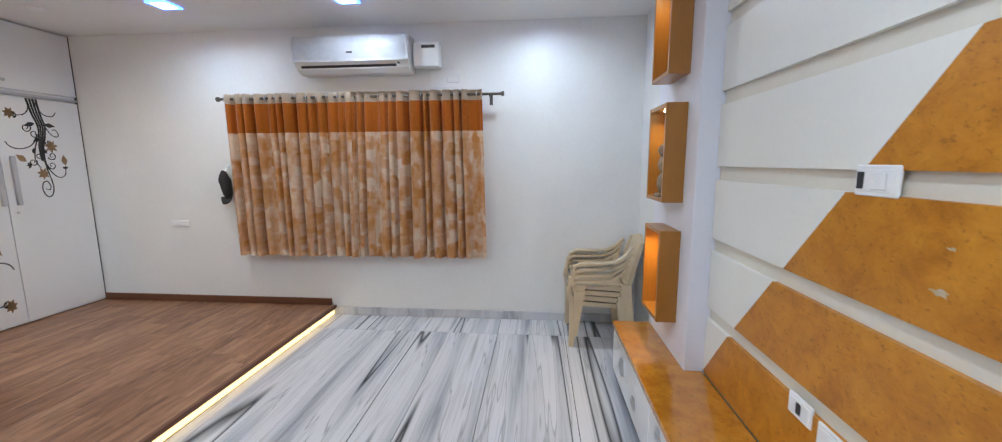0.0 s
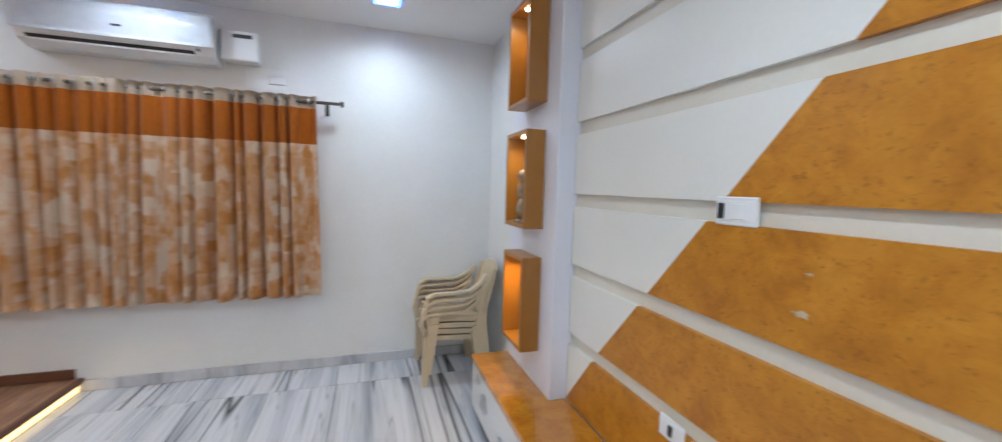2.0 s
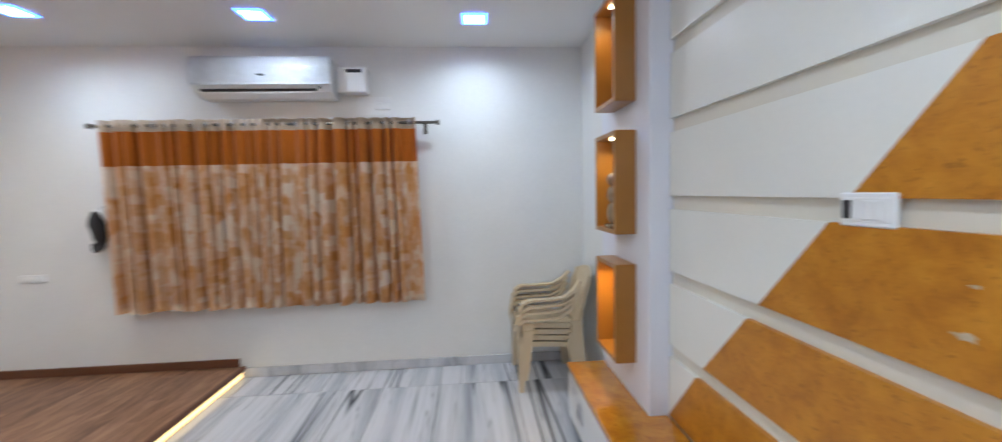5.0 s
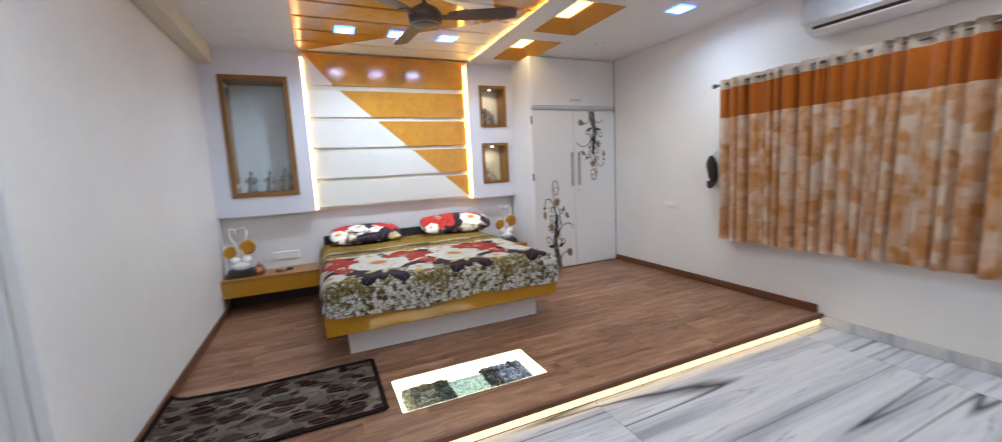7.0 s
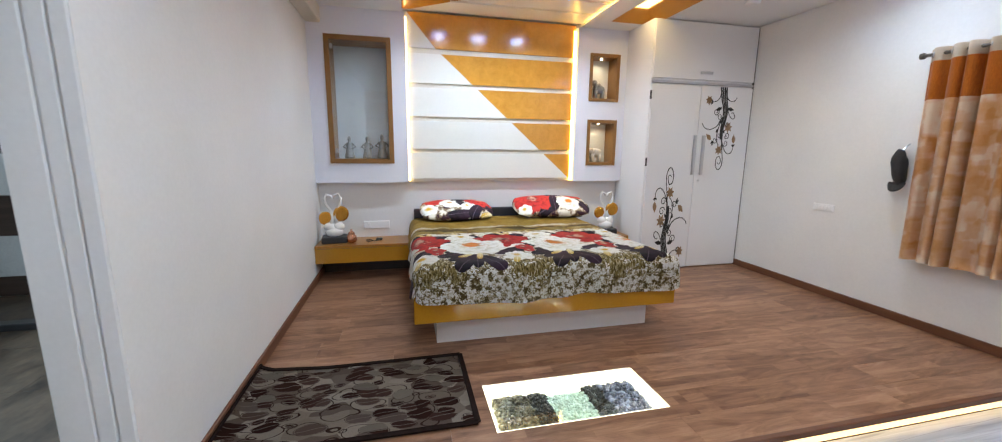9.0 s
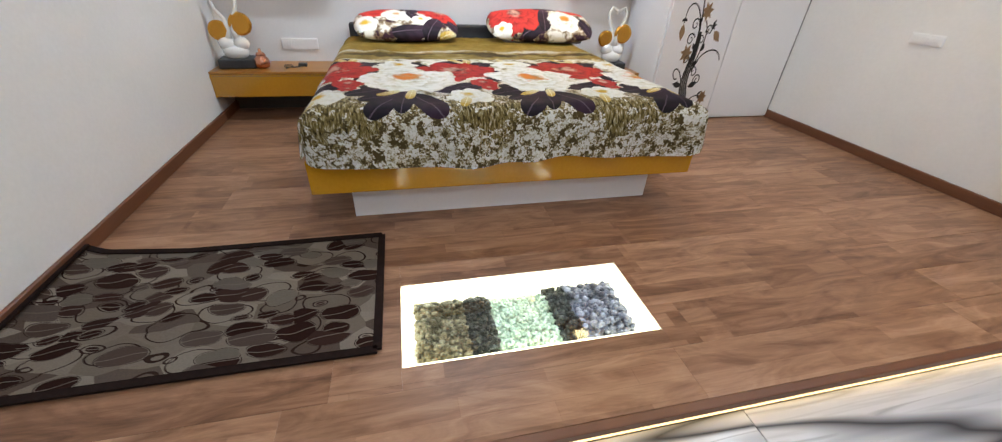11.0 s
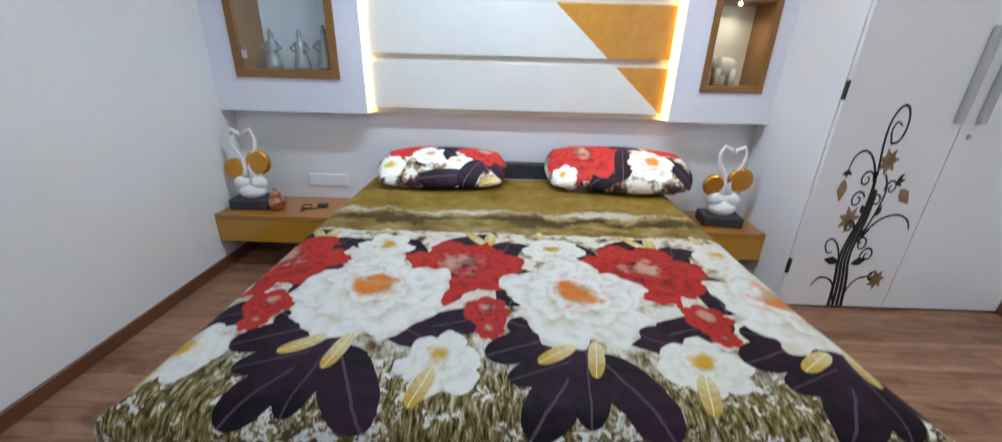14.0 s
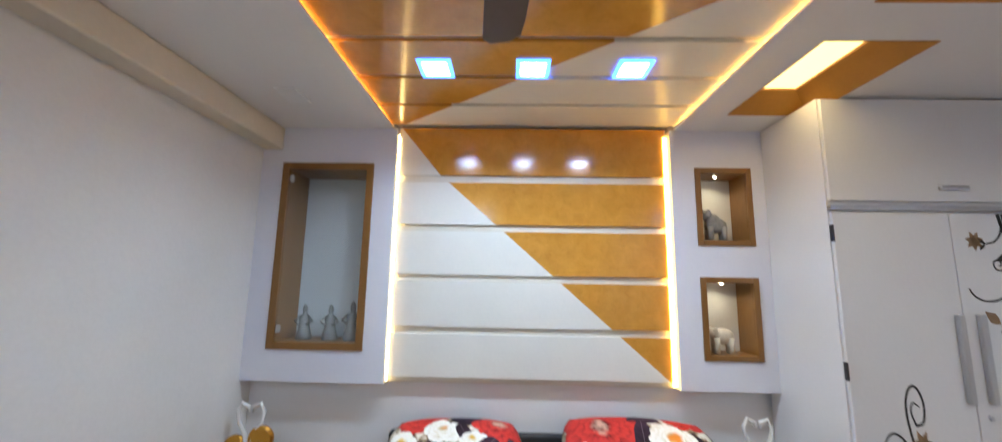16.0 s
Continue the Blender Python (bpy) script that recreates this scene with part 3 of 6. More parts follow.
ORANGE = orange_laminate("mottled_orange_laminate", 0.07, 0.7)
# smoother orange finish, its tones lightened to hold the cove and lamp light
ORANGE_LIT = orange_laminate("cove_lit_orange_laminate", 0.10, 0.6, ((0.52, 0.235, 0.028), (0.60, 0.285, 0.036), (0.68, 0.335, 0.05)), 0.12)
ORANGE_MATT = orange_laminate("grained_orange_laminate", 0.30, 0.06)
FLOOR_WOOD = floor_wood()
MARBLE = marble("white_veined_marble")
MARBLE_SKIRT = marble("marble_skirting_stone", 0.35)
CURTAIN = curtain_cloth()
SPREAD = bedspread_cloth()
PILLOW = pillow_cloth("floral_pillowcase", [("leaf", 0.10, 0.14, 0.14, 0.06, -10), ("red", -0.20, 0.17, 0.15), ("leaf", 0.30, -0.02, 0.16, 0.07, -50), ("red", 0.24, 0.08, 0.14), ("lily", -0.29, -0.06, 0.09), ("white", -0.07, 0.03, 0.10), ("leaf", 0.05, 0.02, 0.09, 0.04, -70), ("lily", 0.10, -0.04, 0.065), ("leaf", 0.02, -0.16, 0.14, 0.05, 5), ("leaf", 0.17, -0.12, 0.11, 0.06, 60), ("bud", 0.28, -0.17, 0.07, 0.025, 20)])
PILLOW_RED = pillow_cloth("red_floral_pillowcase", [("leaf", -0.02, 0.15, 0.16, 0.05, 0), ("leaf", -0.05, -0.12, 0.13, 0.06, 30), ("red", 0.28, 0.20, 0.13), ("leaf", 0.34, -0.06, 0.12, 0.05, -60), ("red", -0.20, 0.04, 0.21), ("leaf", 0.02, -0.02, 0.14, 0.05, 85), ("white", 0.18, -0.02, 0.13), ("lily", -0.31, -0.13, 0.07)])
RUG = rug_pile()
RUG_EDGE = surface("dark_rug_binding", (0.011, 0.006, 0.005), (0.020, 0.011, 0.009), 30.0, 0.9, 0.6)
for cloth, shine in ((RUG, 0.08), (RUG_EDGE, 0.08), (SPREAD, 0.18), (PILLOW, 0.2), (PILLOW_RED, 0.2), (CURTAIN, 0.25)):
    cloth.node_tree.nodes["Principled BSDF"].inputs["Specular IOR Level"].default_value = shine
PEBBLE_OLIVE = striped_island("olive_pebbles", (0.05, 0.042, 0.02), (0.13, 0.11, 0.06), (0.26, 0.23, 0.15))
PEBBLE_BLACK = striped_island("black_pebbles", (0.008, 0.010, 0.010), (0.022, 0.028, 0.026), (0.05, 0.06, 0.055))
# green lightened to hold the white glow of the tray strips
PEBBLE_GREEN = striped_island("glow_paled_green_pebbles", (0.40, 0.52, 0.38), (0.52, 0.64, 0.50), (0.68, 0.77, 0.64))
PEBBLE_BLUE = striped_island("blue_grey_pebbles", (0.045, 0.05, 0.075), (0.13, 0.14, 0.19), (0.30, 0.31, 0.38))
PEBBLE_WHITE = striped_island("white_pebbles", (0.62, 0.62, 0.55), (0.72, 0.72, 0.66), (0.82, 0.82, 0.78))
BATH_FLOOR = surface("brown_stone_tile", (0.004, 0.003, 0.002), (0.095, 0.072, 0.048), 3.4, 0.55, 0.05, stretch=(1, 1.6, 1), fine=16.0)
BATH_DARK = surface("dark_wood_tile", (0.035, 0.022, 0.017), (0.10, 0.068, 0.052), 3.0, 0.35, 0.2, stretch=(1, 0.5, 9))
BATH_WHITE = surface("white_stone_tile", (0.55, 0.56, 0.55), (0.72, 0.73, 0.72), 5.0, 0.3, 0.05)
BATH_CEIL = surface("striped_wood_ceiling", (0.60, 0.07, 0.015), (0.82, 0.60, 0.36), 2.2, 0.5, 0.02, stretch=(5, 0.8, 1))

# ---- mesh helpers ----


def finish(bm, name, material, smooth=False):
    bmesh.ops.recalc_face_normals(bm, faces=bm.faces[:])
    me = bpy.data.meshes.new(name)
    bm.to_mesh(me)
    bm.free()
    if smooth:
        for p in me.polygons:
            p.use_smooth = True
    me.materials.append(material)
    return me


def part(name, bm, material, parent=None, label="", smooth=False):
    ob = new(name, finish(bm, name, material, smooth))
    ob.parent = parent
    return tagged(ob, label)


def structure(name, bm, material, label, category, smooth=False):
    return tagged(part(name, bm, material, smooth=smooth), label, category, kind="structure")


def thing(name, at, label, category, group="", kind=""):
    ob = new(name)
    ob.location = at
    ob.empty_display_size = 0.1
    return tagged(ob, label, category, group, kind)


def block(x0, x1, y0, y1, z0, z1, bevel=0.0, bm=None, segments=1):
    bm = bm or bmesh.new()
    vs = [bm.verts.new((x, y, z)) for x in (x0, x1) for y in (y0, y1) for z in (z0, z1)]
    fs = [bm.faces.new([vs[i] for i in f]) for f in ((0, 1, 3, 2), (4, 6, 7, 5), (0, 4, 5, 1), (2, 3, 7, 6), (0, 2, 6, 4), (1, 5, 7, 3))]
    if bevel:
        es = list({e for f in fs for e in f.edges})
        bmesh.ops.bevel(bm, geom=es, offset=bevel, segments=segments, profile=0.5, affect="EDGES")
    return bm


def prism(points, thick, bm=None):
    """A flat polygon of 3D points, pushed out by the vector thick."""
    bm = bm or bmesh.new()
    a = [bm.verts.new(p) for p in points]
    c = [bm.verts.new(Vector(p) + Vector(thick)) for p in points]
    bm.faces.new(a)
    bm.faces.new(c[::-1])
    n = len(a)
    for i in range(n):
        bm.faces.new((a[i], c[i], c[(i + 1) % n], a[(i + 1) % n]))
    return bm


def tube(points, radii, sides=8, bm=None, caps=True):
    """A round tube through points."""
    bm = bm or bmesh.new()
    pts = [Vector(p) for p in points]
    if isinstance(radii, (int, float)):
        radii = [radii] * len(pts)
    rings = []
    for i, (p, r) in enumerate(zip(pts, radii)):
        d = (pts[min(i + 1, len(pts) - 1)] - pts[max(i - 1, 0)]).normalized()
        u = d.cross(Vector((0, 0, 1)) if abs(d.z) < 0.9 else Vector((1, 0, 0))).normalized()
        w = d.cross(u)
        rings.append([bm.verts.new(p + r * (math.cos(a) * u + math.sin(a) * w)) for a in (2 * math.pi * k / sides for k in range(sides))])
    for a, c in zip(rings, rings[1:]):
        for k in range(sides):
            bm.faces.new((a[k], a[(k + 1) % sides], c[(k + 1) % sides], c[k]))
    if caps:
        bm.faces.new(rings[0])
        bm.faces.new(rings[-1][::-1])
    return bm


def lathe(profile, sides=20, at=(0, 0, 0), bm=None):
    """Turn (radius, height) pairs round z."""
    bm = bm or bmesh.new()
    rings = [[bm.verts.new((at[0] + r * math.cos(2 * math.pi * k / sides), at[1] + r * math.sin(2 * math.pi * k / sides), at[2] + z)) for k in range(sides)] for r, z in profile]
    for a, c in zip(rings, rings[1:]):
        for k in range(sides):
            bm.faces.new((a[k], a[(k + 1) % sides], c[(k + 1) % sides], c[k]))
    bm.faces.new(rings[0][::-1])
    bm.faces.new(rings[-1])
    return bm


def blob(at, size, bm=None, sub=2, turn=0.0):
    bm = bm or bmesh.new()
    m = Matrix.Translation(at) @ Matrix.Rotation(turn, 4, "Y") @ Matrix.Diagonal((*size, 1))
    bmesh.ops.create_icosphere(bm, subdivisions=sub, radius=1.0, matrix=m)
    return bm


def ring(at, major, minor, axis="x", bm=None, n=16, k=6):
    bm = bm or bmesh.new()
    vs = []
    for i in range(n):
        a = 2 * math.pi * i / n
        row = []
        for j in range(k):
            c = 2 * math.pi * j / k
            r, h = major + minor * math.cos(c), minor * math.sin(c)
            p = (h, r * math.cos(a), r * math.sin(a)) if axis == "x" else (r * math.cos(a), h, r * math.sin(a)) if axis == "y" else (r * math.cos(a), r * math.sin(a), h)
            row.append(bm.verts.new(Vector(at) + Vector(p)))
        vs.append(row)
    for i in range(n):
        for j in range(k):
            bm.faces.new((vs[i][j], vs[(i + 1) % n][j], vs[(i + 1) % n][(j + 1) % k], vs[i][(j + 1) % k]))
    return bm


# ---- walls, floors, ceiling ----
structure("wall_north", block(WEST - 0.2, EAST + 0.2, NORTH, NORTH + 0.2, -0.1, 2.9), WALL, "plain white painted wall behind the curtain", "wall")
structure("wall_east", block(EAST, EAST + 0.2, SOUTH - 1.0, NORTH, -0.1, 2.9), WALL, "plain white painted wall behind the panelling", "wall")
bm = bmesh.new()
for y0, y1, z0, z1 in ((SOUTH, -0.54, -0.1, 2.9), (-0.54, 0.023, -0.1, 1.22), (-0.54, 0.023, 2.373, 2.9), (0.023, 2.13, -0.1, 2.9), (2.13, 2.465, -0.1, 1.195), (2.13, 2.465, 1.68, 1.89), (2.13, 2.465, 2.37, 2.9), (2.465, NORTH, -0.1, 2.9)):
    block(WEST - 0.3, WEST, y0, y1, z0, z1, bm=bm)
structure("wall_west", bm, GLOSS_WHITE, "glossy white wall behind the bed", "wall")
bm = block(WEST - 0.15, -2.085, SOUTH - 0.20, SOUTH, -0.1, 2.9)
structure("wall_south", bm, WALL, "plain white wall beside the bed ending at the bathroom opening", "wall")
bm = block(-1.12, EAST, SOUTH - 0.20, SOUTH, -0.1, 2.9)
block(-2.085, -1.12, SOUTH - 0.20, SOUTH, 2.12, 2.9, bm=bm)
structure("wall_south_2", bm, WALL, "plain white wall with a lintel over the bathroom opening", "wall")
# reveal moulding on the end of the bedside wall
bm = bmesh.new()
for a, c, d in ((0.0, 0.045, 0.010), (0.052, 0.10, 0.007), (0.106, 0.20, 0.009)):
    block(-2.085, -2.085 + d, SOUTH - c, SOUTH - a, 0.0, 2.12, 0.004, bm)
structure("door_frame_1", bm, WALL, "white moulded reveal of the bathroom opening", "door frame")

# ceiling with its recess over the bed and four coffers
RX0, RX1, RY0, RY1 = -4.94, -1.95, 0.157, 1.995
bm = bmesh.new()
block(WEST, EAST, SOUTH, RY0 - 0.07, CEIL, 2.9, bm=bm)
block(RX0, RX1, RY0 - 0.07, RY0, CEIL, 2.641, bm=bm)
block(RX1, EAST, RY0 - 0.07, RY0, CEIL, 2.9, bm=bm)
block(WEST, RX0, RY0 - 0.07, RY0, CEIL, 2.9, bm=bm)
block(RX1, EAST, RY0, 2.208, CEIL, 2.9, bm=bm)
block(WEST, RX1, RY1 + 0.07, 2.208, CEIL, 2.9, bm=bm)
block(RX0, RX1, RY1, RY1 + 0.07, CEIL, 2.641, bm=bm)
block(WEST, RX0, RY1, RY1 + 0.07, CEIL, 2.9, bm=bm)
block(WEST, EAST, 2.672, NORTH, CEIL, 2.9, bm=bm)
edges = [WEST] + [v for x in COFFERS for v in (x - 0.37, x + 0.37)] + [EAST]
for a, c in zip(edges[0::2], edges[1::2]):
    block(a, c, 2.208, 2.672, CEIL, 2.9, bm=bm)
block(WEST, RX1, RY0 - 0.07, RY1 + 0.07, 2.685, 2.9, bm=bm)
block(-5.3, EAST, SOUTH - 3.3, SOUTH - 0.20, 2.602, 2.75, bm=bm)
structure("ceiling", bm, CEILING, "white plaster false ceiling with a long recess over the bed", "ceiling")

# cornice box, its shading painted in as beige
structure("trim_1", block(WEST, -2.085, SOUTH, SOUTH + 0.13, 2.48, CEIL, 0.012, segments=2), SHADED_BEIGE, "box cornice along the bedside wall with beige shading in its colour", "trim")

# coffers: sloped honey sides round a lit pane
for x in COFFERS:
    co = thing("ceiling_coffer", (x, 2.44, CEIL), "lit honey-coloured wooden coffer sunk in the ceiling", "ceiling light", "coffers beside the bed recess")
    o = [(-0.37, -0.232, -0.004), (0.37, -0.232, -0.004), (0.37, 0.232, -0.004), (-0.37, 0.232, -0.004)]
    i = [(-0.26, -0.098, 0.10), (0.26, -0.098, 0.10), (0.26, 0.098, 0.10), (-0.26, 0.098, 0.10)]
    for k in range(4):
        n = (k + 1) % 4
        out = Vector((0, 0, 0.012))
        part("side", prism([o[k], o[n], i[n], i[k]], out), COFFER_WOOD, co)
    part("light_panel", block(-0.265, 0.265, -0.103, 0.103, 0.112, 0.12), LED_COFFER, co, "warm glowing panel")

# cove light along both sides of the recess
for n, (y, s) in enumerate(((RY0 - 0.068, 1), (RY1 + 0.068, -1))):
    structure("cove_light_%d" % (n + 1), block(RX0 + 0.05, RX1 - 0.02, min(y, y + s * 0.018), max(y, y + s * 0.02), 2.6425, 2.658), LED_COVE, "warm orange cove light along the ceiling recess", "cove light")
for n, (y, s, led) in enumerate(((0.182, 0.008, LED_SIDE_PALE), (1.97, -0.028, LED_SIDE))):
    structure("cove_light_%d" % (n + 3), block(-4.998, -4.984, min(y, y + s), max(y, y + s), 1.02, 2.6), led, "warm orange light strip beside the headboard panelling", "cove light")

# raised wooden deck, its lit step and the stone floor
bm = bmesh.new()
TX0, TX1, TY0, TY1 = -2.674, -2.293, 0.516, 1.412
for x0, x1, y0, y1 in ((WEST, TX0, SOUTH, NORTH), (TX1, STEP - 0.03, SOUTH, NORTH), (TX0, TX1, SOUTH, TY0), (TX0, TX1, TY1, NORTH)):
    block(x0, x1, y0, y1, -0.08, DECK - 0.012, bm=bm)
deck = structure("floor", bm, SKIRT_WOOD, "raised deck of brown wooden laminate boards", "floor")
structure("floor_base", block(-5.3, EAST + 0.2, -4.0, NORTH + 0.2, -0.2, -0.08), BATH_FLOOR, "bare screed under the floors", "floor")
structure("step_edge", block(STEP - 0.03, STEP, SOUTH, NORTH, DECK - 0.03, DECK + 0.003, 0.005, segments=2), SKIRT_WOOD, "dark brown wooden nosing of the deck", "trim")
structure("step_light", block(STEP - 0.03, STEP - 0.022, SOUTH + 0.02, NORTH - 0.02, 0.004, DECK - 0.03), LED_STEP, "warm light strip under the deck nosing", "step light")
structure("baseboard_1", block(-4.44, STEP - 0.045, NORTH - 0.016, NORTH, DECK, DECK + 0.068, 0.004), SKIRT_WOOD, "brown wooden skirting along the deck", "baseboard")
structure("baseboard_2", block(-5.0, -2.085, SOUTH, SOUTH + 0.016, DECK, DECK + 0.068, 0.004), SKIRT_WOOD, "brown wooden skirting along the deck", "baseboard")
skirt = structure("baseboard_3", block(STEP - 0.02, EAST, NORTH - 0.004, NORTH, 0.0, 0.075), MARBLE_SKIRT, "grey-white marble skirting", "baseboard")
for a, c in ((STEP - 0.02, -1.25), (-1.25, -0.32), (-0.32, EAST)):
    part("tile", block(a + 0.001, c - 0.001, NORTH - 0.016, NORTH - 0.003, 0.0, 0.076, 0.002), MARBLE_SKIRT, skirt)

# ---- panelling on the east wall ----
PX = 0.802


def board_run(owner, lo, hi, z0, z1, cut, white, colour, to3d, thick, colour_first):
    """A board from lo to hi between z0 and z1, split at the slanting line cut(z); lo side is coloured if colour_first."""
    a, c = cut(z0), cut(z1)
    a, c = min(max(a, lo), hi), min(max(c, lo), hi)
    for s0, s1, e0, e1, col in ((lo, a, lo, c, colour_first), (a, hi, c, hi, not colour_first)):
        poly = [(s0, z0), (s1, z0), (e1, z1), (e0, z1)]
        if max(s1 - s0, e1 - e0) < 0.01:
            continue
        keep = []
        for q in poly:
            if not keep or (abs(q[0] - keep[-1][0]) + abs(q[1] - keep[-1][1])) > 0.002:
                keep.append(q)
        if len(keep) > 2 and abs(keep[0][0] - keep[-1][0]) + abs(keep[0][1] - keep[-1][1]) < 0.002:
            keep.pop()
        if len(keep) > 2:
            part("panel", prism([to3d(*q) for q in keep], thick), colour if col else white, owner)


panelling = structure("wall_panelling_east", block(PX, EAST, SOUTH, 2.2, 0.0, CEIL), GROOVE, "white and mottled orange boards in a stepped diagonal on the television wall", "wall panelling")
cut_e = lambda z: 1.984 - (z - 0.657) / 1.153
for k in range(7):
    z0 = 0.385 + 0.345 * k
    board_run(panelling, SOUTH, 2.198, z0, min(z0 + 0.283, CEIL), cut_e, BOARD_WHITE, ORANGE_MATT, lambda y, z: (PX, y, z), (-0.018, 0, 0), True)

structure("pillar_east", block(0.69, EAST, 2.2, 2.86, 0.0, CEIL, 0.003), PILLAR_WHITE, "white boxed pillar carrying three niches, bluish light in its tint", "pillar")


def open_box(w, h, d, t, owner, material, back):
    """A niche frame that opens towards -x; origin at the front's lower corner."""
    part("side_panel", block(0, d, 0, t, 0, h, 0.002), material, owner)
    part("side_panel", block(0, d, w - t, w, 0, h, 0.002), material, owner)
    part("bottom_panel", block(0.001, d, t, w - t, 0, t, 0.002), material, owner)
    part("top_panel", block(0.001, d, t, w - t, h - t, h, 0.002), material, owner)
    part("back_panel", block(d - 0.008, d, t, w - t, t, h - t), back, owner)


for z, h in ((1.88, 0.53), (1.231, 0.511), (0.576, 0.504)):
    nb = thing("wall_niche", (0.583, 2.35, z), "ochre wooden box niche with a small spotlight on the pillar", "niche", "niches on the pillar")
    open_box(0.305, h, 0.107, 0.022, nb, NICHE_WOOD, NICHE_WOOD)
    part("spotlight", lathe([(0.016, 0), (0.018, 0.006), (0.012, 0.008)], 12, (0.05, 0.15, h - 0.031)), LED_SPOT, nb, "small glowing spotlight")
area_lamp("niche_glow", (0.625, 2.50, 1.04), 0.03, 1.5, (1.0, 0.62, 0.18))
area_lamp("niche_glow", (0.625, 2.50, 1.70), 0.03, 0.7, (1.0, 0.78, 0.45))
area_lamp("niche_glow", (0.625, 2.50, 2.37), 0.03, 0.7, (1.0, 0.7, 0.3))
bm = blob((0.625, 2.48, 1.33), (0.035, 0.045, 0.065))
blob((0.62, 2.475, 1.43), (0.03, 0.04, 0.05), bm)
blob((0.615, 2.47, 1.505), (0.028, 0.034, 0.036), bm)
block(0.59, 0.665, 2.43, 2.53, 1.253, 1.275, 0.004, bm)
tagged(part("figurine", bm, STATUE_BROWN, smooth=True), "small glossy brown and cream figurine in a wall niche", "figurine")

# television unit
tv = thing("tv_unit", (0.46, -0.6, 0), "low television cabinet with orange top and rose-printed white front", "cabinet")
part("top_board", block(-0.01, 0.322, -0.1, 3.45, 0.345, 0.38, 0.003), ORANGE, tv, "glossy orange laminate top")
part("plinth", block(0.05, 0.31, -0.05, 3.40, 0.0, 0.04), SHADOW_GAP, tv)
part("body", block(0.02, 0.315, -0.1, 3.45, 0.04, 0.345), GLOSS_WHITE, tv)
for k in range(4):
    y0 = -0.1 + k * 0.8875
    d = part("drawer_front", block(0.0, 0.02, y0 + 0.003, y0 + 0.8845, 0.045, 0.342, 0.002), GLOSS_WHITE, tv, "white drawer front printed with grey roses")
    for cy, cz, r in ((0.62, 0.18, 0.075), (0.75, 0.27, 0.045), (0.3, 0.14, 0.05)):
        bm = bmesh.new()
        for q in range(7):
            a = q * 2.4
            rr = r * (0.25 + 0.1 * q)
            c0 = Vector((-0.0012, y0 + cy + rr * math.cos(a), cz + rr * math.sin(a) * 0.8))
            pts = [c0 + Vector((0, r * 0.42 * math.cos(t) * (1 + 0.2 * math.sin(3 * t)), r * 0.34 * math.sin(t))) for t in (2 * math.pi * s / 9 for s in range(9))]
            prism([(p.x - 0.0003 * q, p.y, p.z) for p in pts], (0.0012, 0, 0), bm)
        part("rose_print", bm, DECAL_GREY, d)


def wall_plate(name, at, w, h, label, switches, face):
    """A white plate on a wall that faces -x ('x') or -y ('y')."""
    pl = thing(name, at, label, "socket")
    b = (lambda u0, u1, v0, v1, d0, d1, bv=0.0: block(-d1, -d0, u0, u1, v0, v1, bv)) if face == "x" else (lambda u0, u1, v0, v1, d0, d1, bv=0.0: block(u0, u1, -d1, -d0, v0, v1, bv))
    part("plate", b(-w / 2, w / 2, -h / 2, h / 2, 0, 0.011, 0.004), PLASTIC_WHITE, pl)
    part("inner_frame", b(-w / 2 + 0.012, w / 2 - 0.012, -h / 2 + 0.012, h / 2 - 0.012, 0.010, 0.0125, 0.001), PLASTIC_WHITE, pl)
    for u, dark in switches:
        part("switch", b(u - 0.011, u + 0.011, -h / 2 + 0.018, h / 2 - 0.018, 0.012, 0.016, 0.002), DARK_PLASTIC if dark else PLASTIC_WHITE, pl, "dark socket insert" if dark else "")
    return pl


wall_plate("wall_socket", (0.79, 1.275, 1.393), 0.134, 0.08, "white socket plate with a dark insert on orange panelling", ((0.045, True), (0.0, False), (-0.025, False)), "x")
wall_plate("wall_socket", (0.79, 1.46, 0.652), 0.115, 0.075, "white socket plate with a dark insert low on panelling", ((0.0, True),), "x")
wall_plate("wall_socket", (0.79, 1.28, 0.632), 0.19, 0.08, "wide white socket plate low on the panelling", ((-0.05, False), (-0.015, False), (0.03, False)), "x")
wall_plate("wall_socket", (-3.52, NORTH, 0.872), 0.19, 0.062, "white modular socket plate on the plain wall", ((-0.06, False), (-0.03, False), (0.0, False), (0.03, False), (0.06, False)), "y")
wall_plate("wall_socket", (-0.80, NORTH, 2.165), 0.11, 0.06, "white socket plate above the curtain rod", ((0.0, False),), "y")

for y, z, w in ((1.08, 1.165, 0.04), (1.07, 1.262, 0.018)):
    pts = [(0.7838, y + w / 2 * math.cos(a) * (1 + 0.4 * math.sin(3 * a + y)), z + w / 5 * math.sin(a) * (1 + 0.5 * math.sin(5 * a))) for a in (2 * math.pi * k / 14 for k in range(14))]
    tagged(part("paint_scuff", prism(pts, (-0.0006, 0, 0)), SCUFF), "small whitish scuff on the board", "scuff", "scuffs on the boards")

